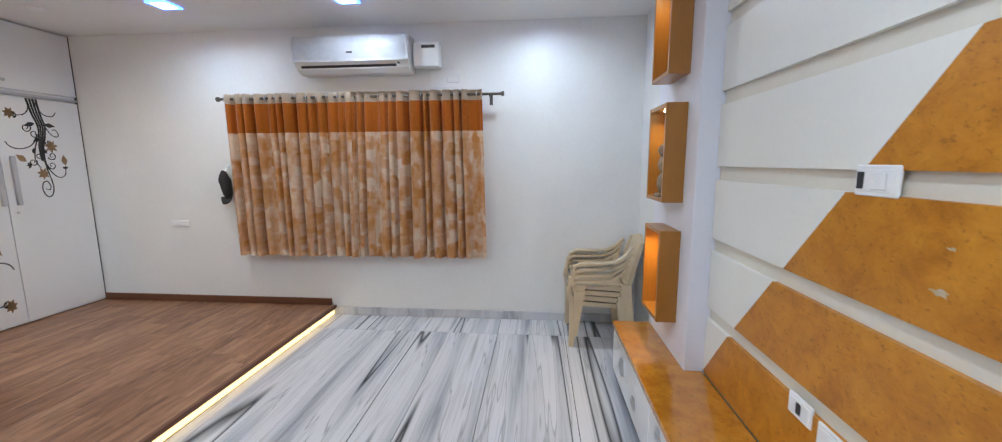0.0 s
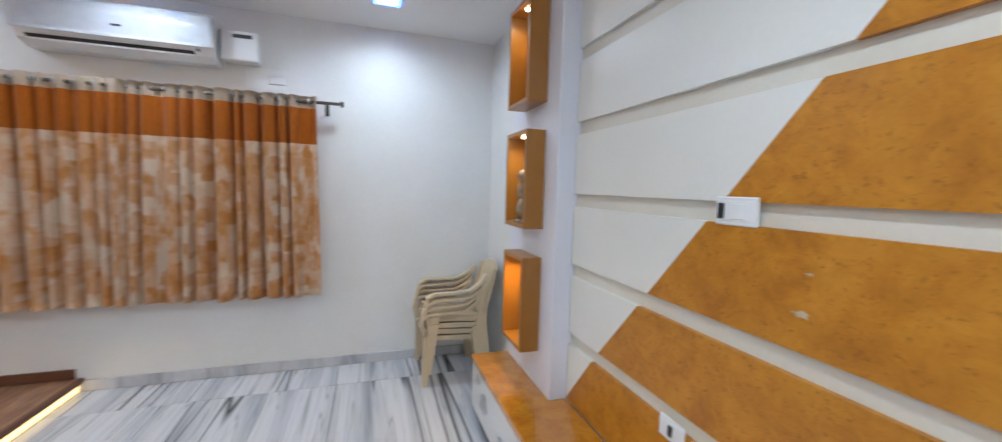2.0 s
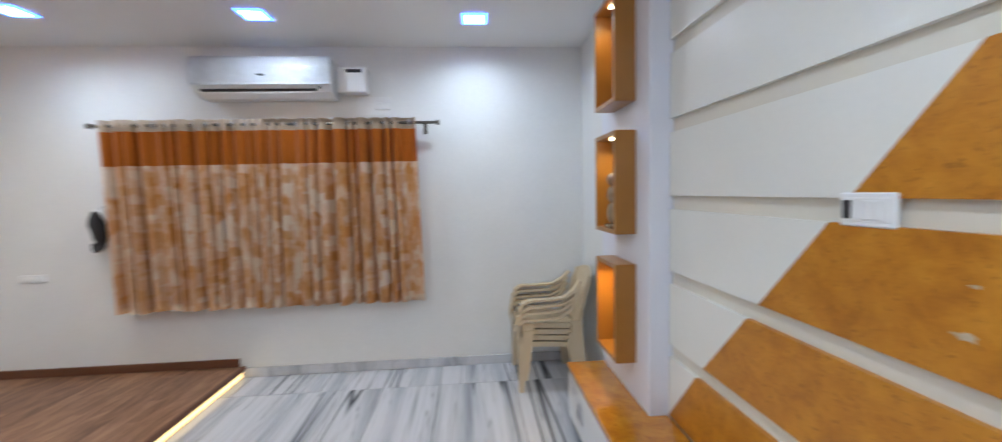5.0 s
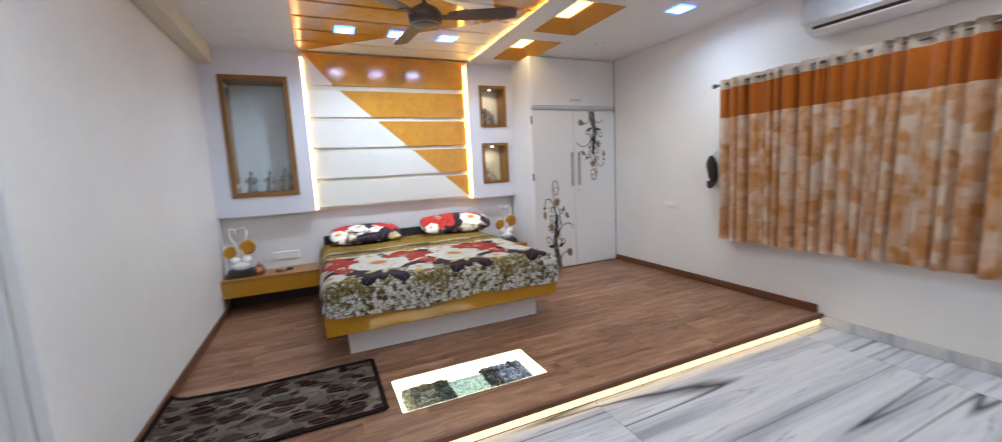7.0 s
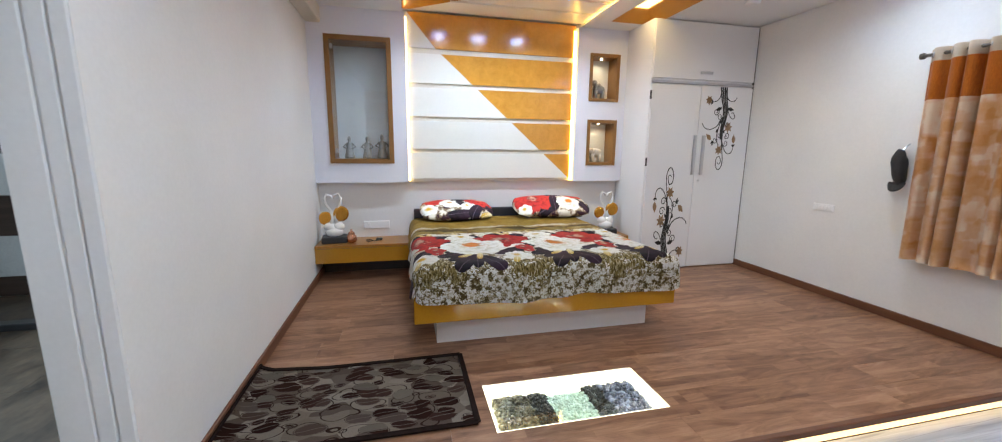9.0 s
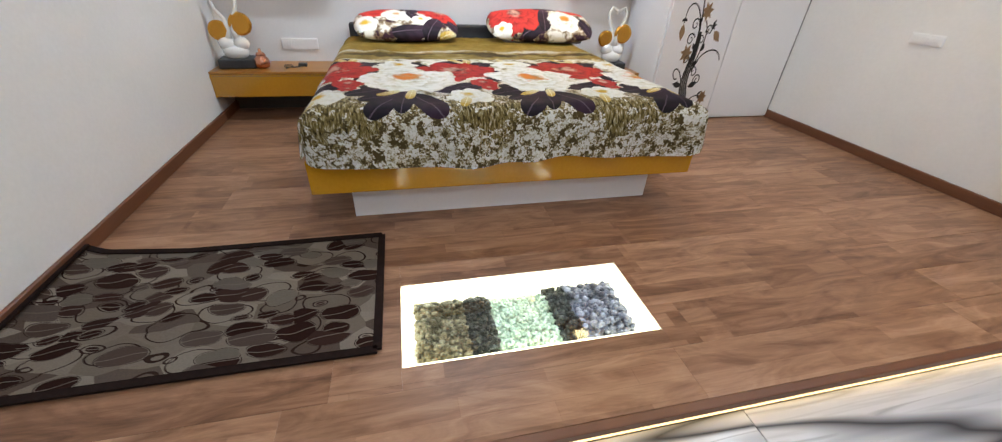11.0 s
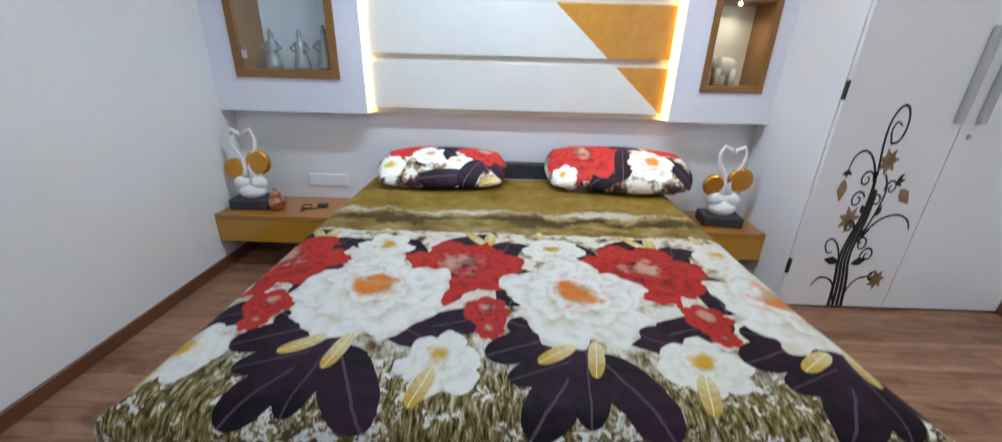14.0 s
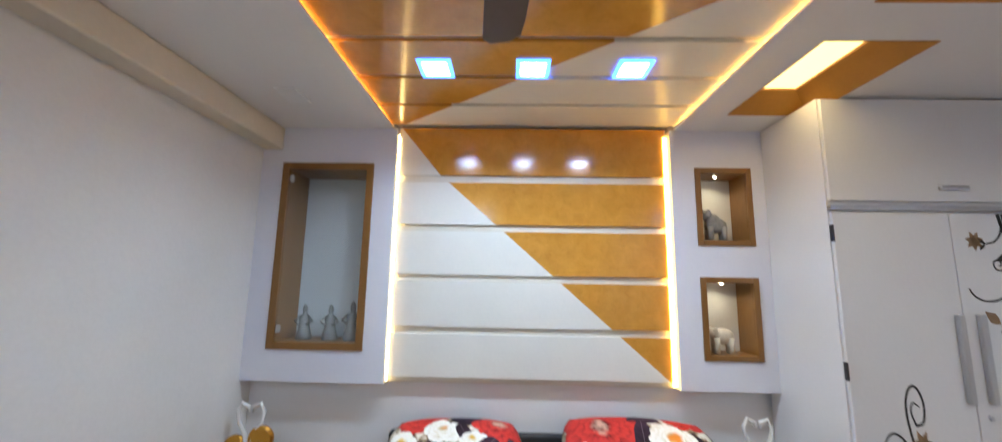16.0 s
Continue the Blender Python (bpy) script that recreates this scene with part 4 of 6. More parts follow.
# ---- air conditioner, stabiliser, curtain ----
ac = thing("air_conditioner", (-2.12, NORTH, 2.208), "white split air conditioner still in its plastic wrap", "air conditioner")
prof = [(0.0, 0.0), (-0.10, 0.0), (-0.175, 0.035), (-0.205, 0.09), (-0.215, 0.20), (-0.195, 0.30), (-0.17, 0.315), (0.0, 0.315)]
part("body", prism([(0.0, y, z) for y, z in prof], (0.985, 0, 0)), PLASTIC_WHITE, ac)
bm = bmesh.new()
cols, rows = 46, 10
grid = []
for i in range(cols):
    x = -0.004 + 0.993 * i / (cols - 1)
    row = []
    for j in range(rows):
        z = 0.085 + 0.232 * j / (rows - 1)
        y = -0.2185 - 0.003 * math.sin(math.pi * j / (rows - 1)) + 0.018 * max(0, (z - 0.24) / 0.07)
        row.append(bm.verts.new((x, y - 0.004 * noise.noise((x * 9, z * 22, 3)) - 0.002, z)))
    grid.append(row)
for i in range(cols - 1):
    for j in range(rows - 1):
        bm.faces.new((grid[i][j], grid[i + 1][j], grid[i + 1][j + 1], grid[i][j + 1]))
bmesh.ops.solidify(bm, geom=bm.faces[:], thickness=0.002)
WRAP = surface("crinkled_wrap", (0.74, 0.74, 0.76), (0.86, 0.86, 0.88), 9.0, 0.34, 0.7, coat=0.2, fine=38.0)
part("wrapped_cover", bm, WRAP, ac, "crinkled clear plastic over the front cover", smooth=True)
part("louvre", prism([(0.06, -0.105, -0.002), (0.06, -0.172, 0.030), (0.06, -0.172, 0.036), (0.06, -0.105, 0.004)], (0.80, 0, 0)), PLASTIC_WHITE, ac)
part("air_slot", prism([(0.05, -0.170, 0.0355), (0.05, -0.190, 0.058), (0.05, -0.194, 0.058), (0.05, -0.174, 0.0355)], (0.83, 0, 0)), DARK_PLASTIC, ac, "dark air slot")
part("badge", block(0.47, 0.52, -0.2275, -0.222, 0.155, 0.168), DARK_PLASTIC, ac)
part("sensor_eye", block(0.90, 0.915, -0.215, -0.200, 0.055, 0.07), DARK_PLASTIC, ac)
ac.scale = (1, 1, 0.9)

st = thing("voltage_stabiliser", (-1.12, NORTH, 2.25), "small white voltage stabiliser box with a dark display", "stabiliser")
part("case", block(0, 0.225, -0.115, 0, 0, 0.195, 0.012, segments=2), PLASTIC_WHITE, st)
part("display", block(0.075, 0.19, -0.118, -0.114, 0.148, 0.172), DARK_PLASTIC, st, "dark display strip")
tagged(part("wall_patch", block(-1.0, -0.74, NORTH - 0.0015, NORTH, 2.10, 2.24), PLASTIC_WHITE), "fresh white paint patch on the wall", "paint patch", kind="structure")

rod = thing("curtain_rod", (-2.91, 3.655, 2.014), "dark metal curtain rod with finials and wall brackets", "curtain rod")
part("pole", tube([(0, 0, 0), (2.55, 0, 0)], 0.0115, 12), DARK_METAL, rod)
for x in (0.0, 2.55):
    part("finial", tube([(x - 0.012, 0, 0), (x - 0.01, 0, 0), (x + 0.01, 0, 0), (x + 0.012, 0, 0)], [0.012, 0.021, 0.021, 0.012], 12), DARK_METAL, rod)
for x in (0.055, 2.44):
    bm = tube([(x, 0.12, -0.035), (x, 0.07, -0.035), (x, 0.02, -0.02), (x, 0.0, -0.012)], 0.006, 8)
    block(x - 0.014, x + 0.014, 0.112, 0.120, -0.075, 0.015, 0.003, bm)
    part("bracket", bm, DARK_METAL, rod)


def curtain(name, x0, x1, folds, seed):
    """A pleated cloth on rings, gathered unevenly."""
    cu = thing(name, (x0, 3.655, 0.606), "pleated orange and cream patterned curtain with a plain orange band", "curtain", "curtain pair")
    n, rows, h = folds * 14, 26, 1.447
    bm = bmesh.new()
    uvl = bm.loops.layers.uv.new("uv")
    rnd = random.Random(seed)
    ph = [rnd.uniform(-0.5, 0.5) for _ in range(folds + 2)]
    am = [rnd.uniform(0.35, 1.2) for _ in range(folds + 2)]
    vs, us = [], []
    for i in range(n + 1):
        s = i / n
        f = s * folds
        k = int(f)
        u = f + 0.22 * math.sin(2 * math.pi * f / 3 + seed) + ph[k] * 0.45 * math.sin(math.pi * (f - k))
        a = am[k] * (1 - (f - k)) + am[k + 1] * (f - k)
        col = []
        for j in range(rows + 1):
            z = h * j / rows
            free = 1 - j / rows
            w = math.sin(2 * math.pi * u)
            y = 0.050 * a * math.copysign(abs(w) ** 0.65, w) * (0.75 + 0.35 * free) + 0.008 * free * noise.noise((s * 7, z * 2, seed)) - 0.01 * free
            x = s * (x1 - x0) + 0.010 * a * math.cos(2 * math.pi * u) + free * 0.03 * math.sin(2.5 * s + seed)
            hem = 0.012 * free ** 6 * noise.noise((s * 12, seed, 1))
            col.append(bm.verts.new((x, y, z + hem)))
        vs.append(col)
        us.append(1.9 * s * (x1 - x0) + seed)
    for i in range(n):
        for j in range(rows):
            f = bm.faces.new((vs[i][j], vs[i + 1][j], vs[i + 1][j + 1], vs[i][j + 1]))
            for l, (a, c) in zip(f.loops, ((i, j), (i + 1, j), (i + 1, j + 1), (i, j + 1))):
                l[uvl].uv = (us[a], h * c / rows)
    bmesh.ops.solidify(bm, geom=bm.faces[:], thickness=0.002)
    part("cloth", bm, CURTAIN, cu, smooth=True)
    for k in range(folds):
        part("eyelet", ring(((k + 0.5) / folds * (x1 - x0), 0.0, 1.408), 0.021, 0.005, "x", n=14), STEEL, cu, "steel eyelet")
    return cu


curtain("curtain", -2.885, -1.655, 13, 1)
curtain("curtain", -1.668, -0.535, 12, 5)

# cap on its hook
hat = thing("cap", (-2.965, NORTH, 1.06), "black cap hanging on a wall hook beside the curtain", "cap")
bm = bmesh.new()
bmesh.ops.create_uvsphere(bm, u_segments=18, v_segments=14, radius=1.0)
for v in bm.verts:
    d = noise.noise(v.co * 1.6) * 0.18
    v.co = Vector((0.046 * v.co.x * (1 + 2 * d) - 0.016 * v.co.z, -0.06 + 0.05 * v.co.y * (1 + d), 0.19 + 0.135 * v.co.z * (1 + 0.4 * d)))
part("crown", bm, HAT_BLACK, hat, smooth=True)
bm = bmesh.new()
pts = [(0.055 * math.cos(a), -0.07 - 0.03 * math.sin(a) ** 2, 0.07 - 0.06 * abs(math.sin(a))) for a in (math.pi * k / 10 for k in range(11))]
prism([(x - 0.0, y, z) for x, y, z in pts], (0.012, -0.008, 0.012), bm)
part("peak", bm, HAT_BLACK, hat)
part("hook", tube([(0, 0, 0.36), (0, -0.03, 0.345), (0, -0.045, 0.325), (0, -0.055, 0.31)], 0.005, 8), STEEL, hat, "small steel hook")

# ---- stacked plastic chairs ----


def plastic_chair(at):
    """Faces -x; origin on the floor under the seat's middle."""
    ch = thing("plastic_chair", at, "cream moulded plastic armchair in a stack by the wall", "chair", "stacked chairs")
    bm = bmesh.new()
    g = []
    for i in range(9):
        row = []
        for j in range(9):
            u, w = i / 8 - 0.5, j / 8 - 0.5
            row.append(bm.verts.new((0.46 * u, 0.46 * w * (1 - 0.12 * (u + 0.5)), 0.42 - 0.03 * (u + 0.5) - 0.016 * (1 - (2 * w) ** 2) - (0.03 if i == 0 else 0))))
        g.append(row)
    for i in range(8):
        for j in range(8):
            bm.faces.new((g[i][j], g[i + 1][j], g[i + 1][j + 1], g[i][j + 1]))
    bmesh.ops.solidify(bm, geom=bm.faces[:], thickness=0.012)
    part("seat", bm, PLASTIC_CREAM, ch, smooth=True)
    for sy in (-1, 1):
        part("front_leg", prism([(-0.25, sy * 0.275 - 0.03, 0), (-0.215, sy * 0.275 - 0.03, 0), (-0.15, sy * 0.25 - 0.03, 0.42), (-0.245, sy * 0.25 - 0.035, 0.42)], (0, 0.06, 0)), PLASTIC_CREAM, ch)
        part("rear_leg", prism([(0.22, sy * 0.245 - 0.03, 0), (0.28, sy * 0.245 - 0.03, 0), (0.24, sy * 0.215 - 0.03, 0.42), (0.16, sy * 0.215 - 0.03, 0.42)], (0, 0.055, 0)), PLASTIC_CREAM, ch)
        part("side_apron", prism([(-0.20, sy * 0.225 - 0.008, 0.375), (0.20, sy * 0.205 - 0.008, 0.345), (0.20, sy * 0.205 - 0.008, 0.388), (-0.20, sy * 0.225 - 0.008, 0.418)], (0, 0.016, 0)), PLASTIC_CREAM, ch)
        arm = [(-0.235, 0.265, 0.41), (-0.262, 0.28, 0.52), (-0.25, 0.285, 0.60), (-0.19, 0.287, 0.635), (-0.05, 0.285, 0.635), (0.10, 0.27, 0.645), (0.19, 0.245, 0.70), (0.25, 0.215, 0.775)]
        bm = bmesh.new()
        prev = None
        for x, y, z in arm:
            q = [bm.verts.new((x + dx, sy * (y + dy), z + dz)) for dx, dy, dz in ((-0.01, -0.032, 0), (0.006, -0.032, -0.016), (0.006, 0.028, -0.016), (-0.01, 0.028, 0))]
            if prev:
                for k in range(4):
                    bm.faces.new((prev[k], prev[(k + 1) % 4], q[(k + 1) % 4], q[k]))
            else:
                bm.faces.new(q)
            prev = q
        bm.faces.new(prev[::-1])
        part("armrest", bm, PLASTIC_CREAM, ch)
        part("back_post", prism([(0.20, sy * 0.215 - 0.02, 0.39), (0.232, sy * 0.215 - 0.02, 0.39), (0.335, sy * 0.20 - 0.02, 0.80), (0.31, sy * 0.20 - 0.02, 0.81)], (0, 0.04, 0)), PLASTIC_CREAM, ch)
    bm = bmesh.new()
    row = []
    for j in range(13):
        w = j / 12 - 0.5
        zt = 0.80 + 0.055 * math.cos(math.pi * w)
        bow = 0.03 * math.cos(math.pi * w)
        row.append([bm.verts.new(p) for p in ((0.30 + bow, 0.44 * w, zt - 0.075), (0.318 + bow, 0.44 * w, zt), (0.336 + bow, 0.44 * w, zt), (0.318 + bow, 0.44 * w, zt - 0.075))])
    for a, c in zip(row, row[1:]):
        for k in range(4):
            bm.faces.new((a[k], a[(k + 1) % 4], c[(k + 1) % 4], c[k]))
    bm.faces.new(row[0])
    bm.faces.new(row[-1][::-1])
    part("top_rail", bm, PLASTIC_CREAM, ch)
    for j in range(5):
        w = (j - 2) * 0.075
        b2 = 0.03 * math.cos(math.pi * w / 0.44)
        part("back_slat", prism([(0.205 + b2 * 0.5, w - 0.022, 0.40), (0.218 + b2 * 0.5, w - 0.022, 0.40), (0.316 + b2, w - 0.022, 0.77), (0.303 + b2, w - 0.022, 0.77)], (0, 0.044, 0)), PLASTIC_CREAM, ch)
    return ch


first = plastic_chair((0.415, 3.492, 0.0))
first.scale = (0.90, 0.86, 0.85)
for k in range(1, 4):
    copy_thing(first, pose(0.415 + 0.012 * k, 3.492 + 0.006 * (k % 2), 0.046 * k, 0, 0, (-1.2, 1.5, -0.6)[k - 1]))
first.rotation_euler = (0, 0, 0)

# ---- ceiling lamps ----


def downlight(x, y, z):
    dl = thing("downlight", (x, y, z), "square recessed LED downlight with a blue rim", "downlight", "ceiling downlights")
    bm = bmesh.new()
    for a in range(4):
        m = Matrix.Rotation(a * math.pi / 2, 4, "Z")
        prism([m @ Vector(p) for p in ((-0.08, -0.08, -0.008), (0.08, -0.08, -0.008), (0.06, -0.06, -0.008), (-0.06, -0.06, -0.008))], (0, 0, 0.006), bm)
    part("rim", bm, LED_BLUE, dl, "blue glowing rim")
    part("diffuser", block(-0.06, 0.06, -0.06, 0.06, -0.006, -0.001), LED_COOL, dl, "bright white diffuser")


for x, y in NORTH_ROW + SOUTH_ROW:
    downlight(x, y, CEIL)
for x, y in BED_ROW:
    downlight(x, y, 2.66)
sens = thing("smoke_detector", (-3.87, 3.11, CEIL), "flat round white detector on the ceiling", "detector")
part("housing", lathe([(0.03, -0.03), (0.055, -0.02), (0.06, 0.0)], 20), PLASTIC_WHITE, sens)
spk = thing("ceiling_speaker", (-4.45, -0.26, CEIL), "flat square white speaker on the ceiling", "speaker")
part("grille", block(-0.09, 0.09, -0.06, 0.06, -0.012, 0.0, 0.003), PLASTIC_WHITE, spk)

# boards of the ceiling recess
def recess_orange(x, y):
    first = y > 0.16 + 1.22 * (x + 5.0)
    dx, dy = x + 3.62, y - 1.80
    wedge = dx > 0 and -2.2 * dx < dy < -0.55 * dx
    return not (first or wedge)


def clipped(poly, a, c, keep_left):
    """Cut a polygon by the line a-c."""
    side = lambda p: (c[0] - a[0]) * (p[1] - a[1]) - (c[1] - a[1]) * (p[0] - a[0])
    out = []
    for p, q in zip(poly, poly[1:] + poly[:1]):
        sp, sq = side(p), side(q)
        if not keep_left:
            sp, sq = -sp, -sq
        if sp >= 0:
            out.append(p)
        if sp * sq < 0:
            t = sp / (sp - sq)
            out.append((p[0] + t * (q[0] - p[0]), p[1] + t * (q[1] - p[1])))
    return out


lines = [((-5.0, 0.16), (-3.5, 1.99)), ((-3.62, 1.80), (-2.62, -0.40)), ((-3.62, 1.80), (-2.62, 1.25))]
panel_c = structure("ceiling_panelling", block(RX0, RX1, RY0 - 0.069, RY1 + 0.069, 2.678, 2.685), GROOVE, "glossy orange and white boards in the ceiling recess", "ceiling panelling")
bw, bo = bmesh.new(), bmesh.new()
x = RX0
while x < RX1 - 0.05:
    pieces = [[(x, RY0 - 0.04), (min(x + 0.288, RX1), RY0 - 0.04), (min(x + 0.288, RX1), RY1 + 0.04), (x, RY1 + 0.04)]]
    for a, c in lines:
        pieces = [k for p in pieces for k in (clipped(p, a, c, True), clipped(p, a, c, False)) if len(k) > 2]
    for p in pieces:
        cx, cy = sum(q[0] for q in p) / len(p), sum(q[1] for q in p) / len(p)
        prism([(q[0], q[1], 2.66) for q in p], (0, 0, 0.018), bo if recess_orange(cx, cy) else bw)
    x += 0.325
part("orange_boards", bo, ORANGE_LIT, panel_c, "orange boards")
part("white_boards", bw, BOARD_WHITE, panel_c, "white boards")

# ceiling fan
fan = thing("ceiling_fan", (-2.94, 0.965, 2.66), "dark brown three-bladed ceiling fan at rest", "ceiling fan")
part("canopy", lathe([(0.02, -0.10), (0.055, -0.07), (0.062, -0.012), (0.06, 0.0)], 20), FAN_BROWN, fan, smooth=True)
part("down_rod", tube([(0, 0, -0.05), (0, 0, -0.245)], 0.012, 10), FAN_BROWN, fan)
part("motor_housing", lathe([(0.05, -0.35), (0.095, -0.34), (0.11, -0.31), (0.112, -0.28), (0.09, -0.25), (0.04, -0.225), (0.02, -0.205)], 28), FAN_BROWN, fan, smooth=True)
part("trim_ring", lathe([(0.101, -0.343), (0.106, -0.337), (0.106, -0.331), (0.10, -0.327)], 28), DARK_METAL, fan, "thin metal trim ring")
for a in (66, 186, 306):
    m = Matrix.Rotation(radians(a), 4, "Z") @ Matrix.Rotation(radians(-9), 4, "X")
    pts = [(0.16, -0.045), (0.25, -0.062), (0.5, -0.066), (0.575, -0.062), (0.60, -0.03), (0.60, 0.03), (0.575, 0.054), (0.4, 0.056), (0.2, 0.05), (0.16, 0.04)]
    bl = part("blade", prism([m @ Vector((u, v, 0)) + Vector((0, 0, -0.30)) for u, v in pts], (0, 0, 0.007)), FAN_BROWN, fan)
    part("blade_arm", prism([m @ Vector((u, v, 0)) + Vector((0, 0, -0.305)) for u, v in ((0.08, -0.022), (0.21, -0.03), (0.21, 0.03), (0.08, 0.022))], (0, 0, 0.005)), FAN_BROWN, bl)

# ---- headboard wall ----
BX = -4.942
for n, (y0, y1, openings) in enumerate(((SOUTH, 0.182, [(-0.535, 0.018, 1.225, 2.368)]), (1.97, 2.555, [(2.135, 2.46, 1.895, 2.365), (2.135, 2.46, 1.20, 1.675)]))):
    bm = bmesh.new()
    oy0, oy1 = openings[0][0], openings[0][1]
    block(WEST, BX, y0, oy0, 1.01, CEIL, bm=bm)
    block(WEST, BX, oy1, y1, 1.01, CEIL, bm=bm)
    zs = [1.01] + [v for o in sorted(openings, key=lambda o: o[2]) for v in (o[2], o[3])] + [CEIL]
    for a, c in zip(zs[0::2], zs[1::2]):
        block(WEST, BX, oy0, oy1, a, c, bm=bm)
    structure("wall_box_%d" % (n + 1), bm, PILLAR_WHITE, "white boxed wall section with display niches beside the bed, bluish light in its tint", "wall box")

panelling_w = structure("wall_panelling_west", block(WEST, -5.012, 0.182, 1.97, 1.01, CEIL + 0.028), GROOVE, "white and orange boards split by a diagonal above the bed", "wall panelling")
cut_w = lambda z: 0.468 + (2.333 - z) / 0.88
for z0, z1 in ((1.045, 1.305), (1.35, 1.63), (1.675, 1.955), (2.0, 2.28), (2.33, 2.655)):
    board_run(panelling_w, 0.20, 1.955, z0, z1, cut_w, BOARD_WHITE, ORANGE_LIT, lambda y, z: (-5.012, y, z), (0.018, 0, 0), False)


def wall_case(y0, y1, z0, z1, t, d, label, back):
    """A framed display niche let into the wall box; opens towards +x."""
    ca = thing("display_niche", (BX, y0, z0), label, "niche")
    w, h = y1 - y0, z1 - z0
    e = 0.026
    for a, c, p, q in ((0, t, e, t), (w - t, w, w - t, w - e)):
        part("side_frame", block(-0.008, 0.012, a, c, 0, h, 0.002), NICHE_DARK, ca)
        part("side_panel", block(-d, -0.009, p, q, e, h - e), NICHE_DARK, ca)
    for nm, a, c, p, q in (("bottom", 0, t, e, t), ("top", h - t, h, h - t, h - e)):
        part(nm + "_frame", block(-0.008, 0.011, t, w - t, a, c, 0.002), NICHE_DARK, ca)
        part(nm + "_panel", block(-d, -0.009, t, w - t, p, q), NICHE_DARK, ca)
    part("back_panel", block(-d, -d + 0.008, t, w - t, t, h - t), back, ca)
    return ca


big = wall_case(-0.558, 0.043, 1.20, 2.388, 0.045, 0.27, "tall brown-framed glazed display niche with figurines", CASE_BACK)
pane = part("glass_door", block(-0.006, -0.002, 0.047, 0.554, 0.047, 1.141), CLEAR, big, "clear glass door")
pane.visible_shadow = False
for z in (0.10, 1.06):
    part("glass_hinge", block(-0.012, 0.004, 0.05, 0.075, z, z + 0.045, 0.003), STEEL, big, "small steel glass hinge")
for k, z in enumerate((1.88, 1.185)):
    wall_case(2.117, 2.47, z, z + 0.50, 0.034, 0.20, "small brown-framed lit display niche holding an animal figurine", NICHE_BACK)
    sp = thing("niche_spotlight", (-5.03, 2.29, z + 0.466), "tiny bright spotlight in the niche top", "spotlight", "niche spotlights")
    part("lens", lathe([(0.005, -0.010), (0.009, -0.006), (0.011, 0.0)], 12), LED_SPOT, sp)
    area_lamp("niche_glow", (-5.03, 2.29, z + 0.44), 0.03, 0.45, (1.0, 0.82, 0.55))


def figure(name, at, s, material, label):
    """A plain standing statuette with skirt, chest, head and arms, one mesh."""
    bm = lathe([(0.048 * s, 0), (0.050 * s, 0.02 * s), (0.040 * s, 0.06 * s), (0.030 * s, 0.10 * s), (0.036 * s, 0.14 * s), (0.012 * s, 0.165 * s), (0.017 * s, 0.185 * s), (0.015 * s, 0.205 * s), (0.004 * s, 0.222 * s)], 14)
    for sy in (-1, 1):
        tube([(0, sy * 0.026 * s, 0.15 * s), (0.012 * s, sy * 0.058 * s, 0.115 * s), (0.022 * s, sy * 0.02 * s, 0.095 * s)], 0.008 * s, 6, bm)
    ob = part(name, bm, material, smooth=True)
    ob.location = at
    return tagged(ob, label, "figurine", "figurines behind glass")


for y, s in ((-0.39, 1.0), (-0.22, 1.0), (-0.075, 1.1)):
    figure("figurine", (-5.06, y, 1.2452), s, STATUE_SILVER, "small silver-grey statuette standing in the glazed niche")


def elephant(at, material, label, sit):
    bm = blob((0, 0, 0.105), (0.036, 0.075, 0.05))
    blob((0.012, -0.075, 0.125 + 0.045 * sit), (0.03, 0.034, 0.034), bm)
    for x in (-0.018, 0.018):
        for y in (-0.042, 0.045):
            tube([(x, y, 0.095), (x, y, 0.0)], [0.02, 0.017], 8, bm)
    tube([(0.02, -0.10, 0.12 + 0.045 * sit), (0.025, -0.12, 0.08 + 0.045 * sit), (0.02, -0.118, 0.04 + 0.06 * sit)], [0.016, 0.012, 0.007], 8, bm)
    for x in (-0.03, 0.035):
        blob((x, -0.058, 0.13 + 0.045 * sit), (0.006, 0.022, 0.03), bm)
    if sit:
        blob((0, -0.02, 0.135), (0.034, 0.05, 0.05), bm)
    ob = part("figurine", bm, material, smooth=True)
    ob.location = at
    return tagged(ob, label, "figurine")


elephant((-5.02, 2.27, 1.219), STATUE_BONE, "pale bone-coloured elephant figurine in the lit niche", 0)
elephant((-5.02, 2.27, 1.914), STATUE_GREY, "grey-brown animal figurine in the lit niche", 1)

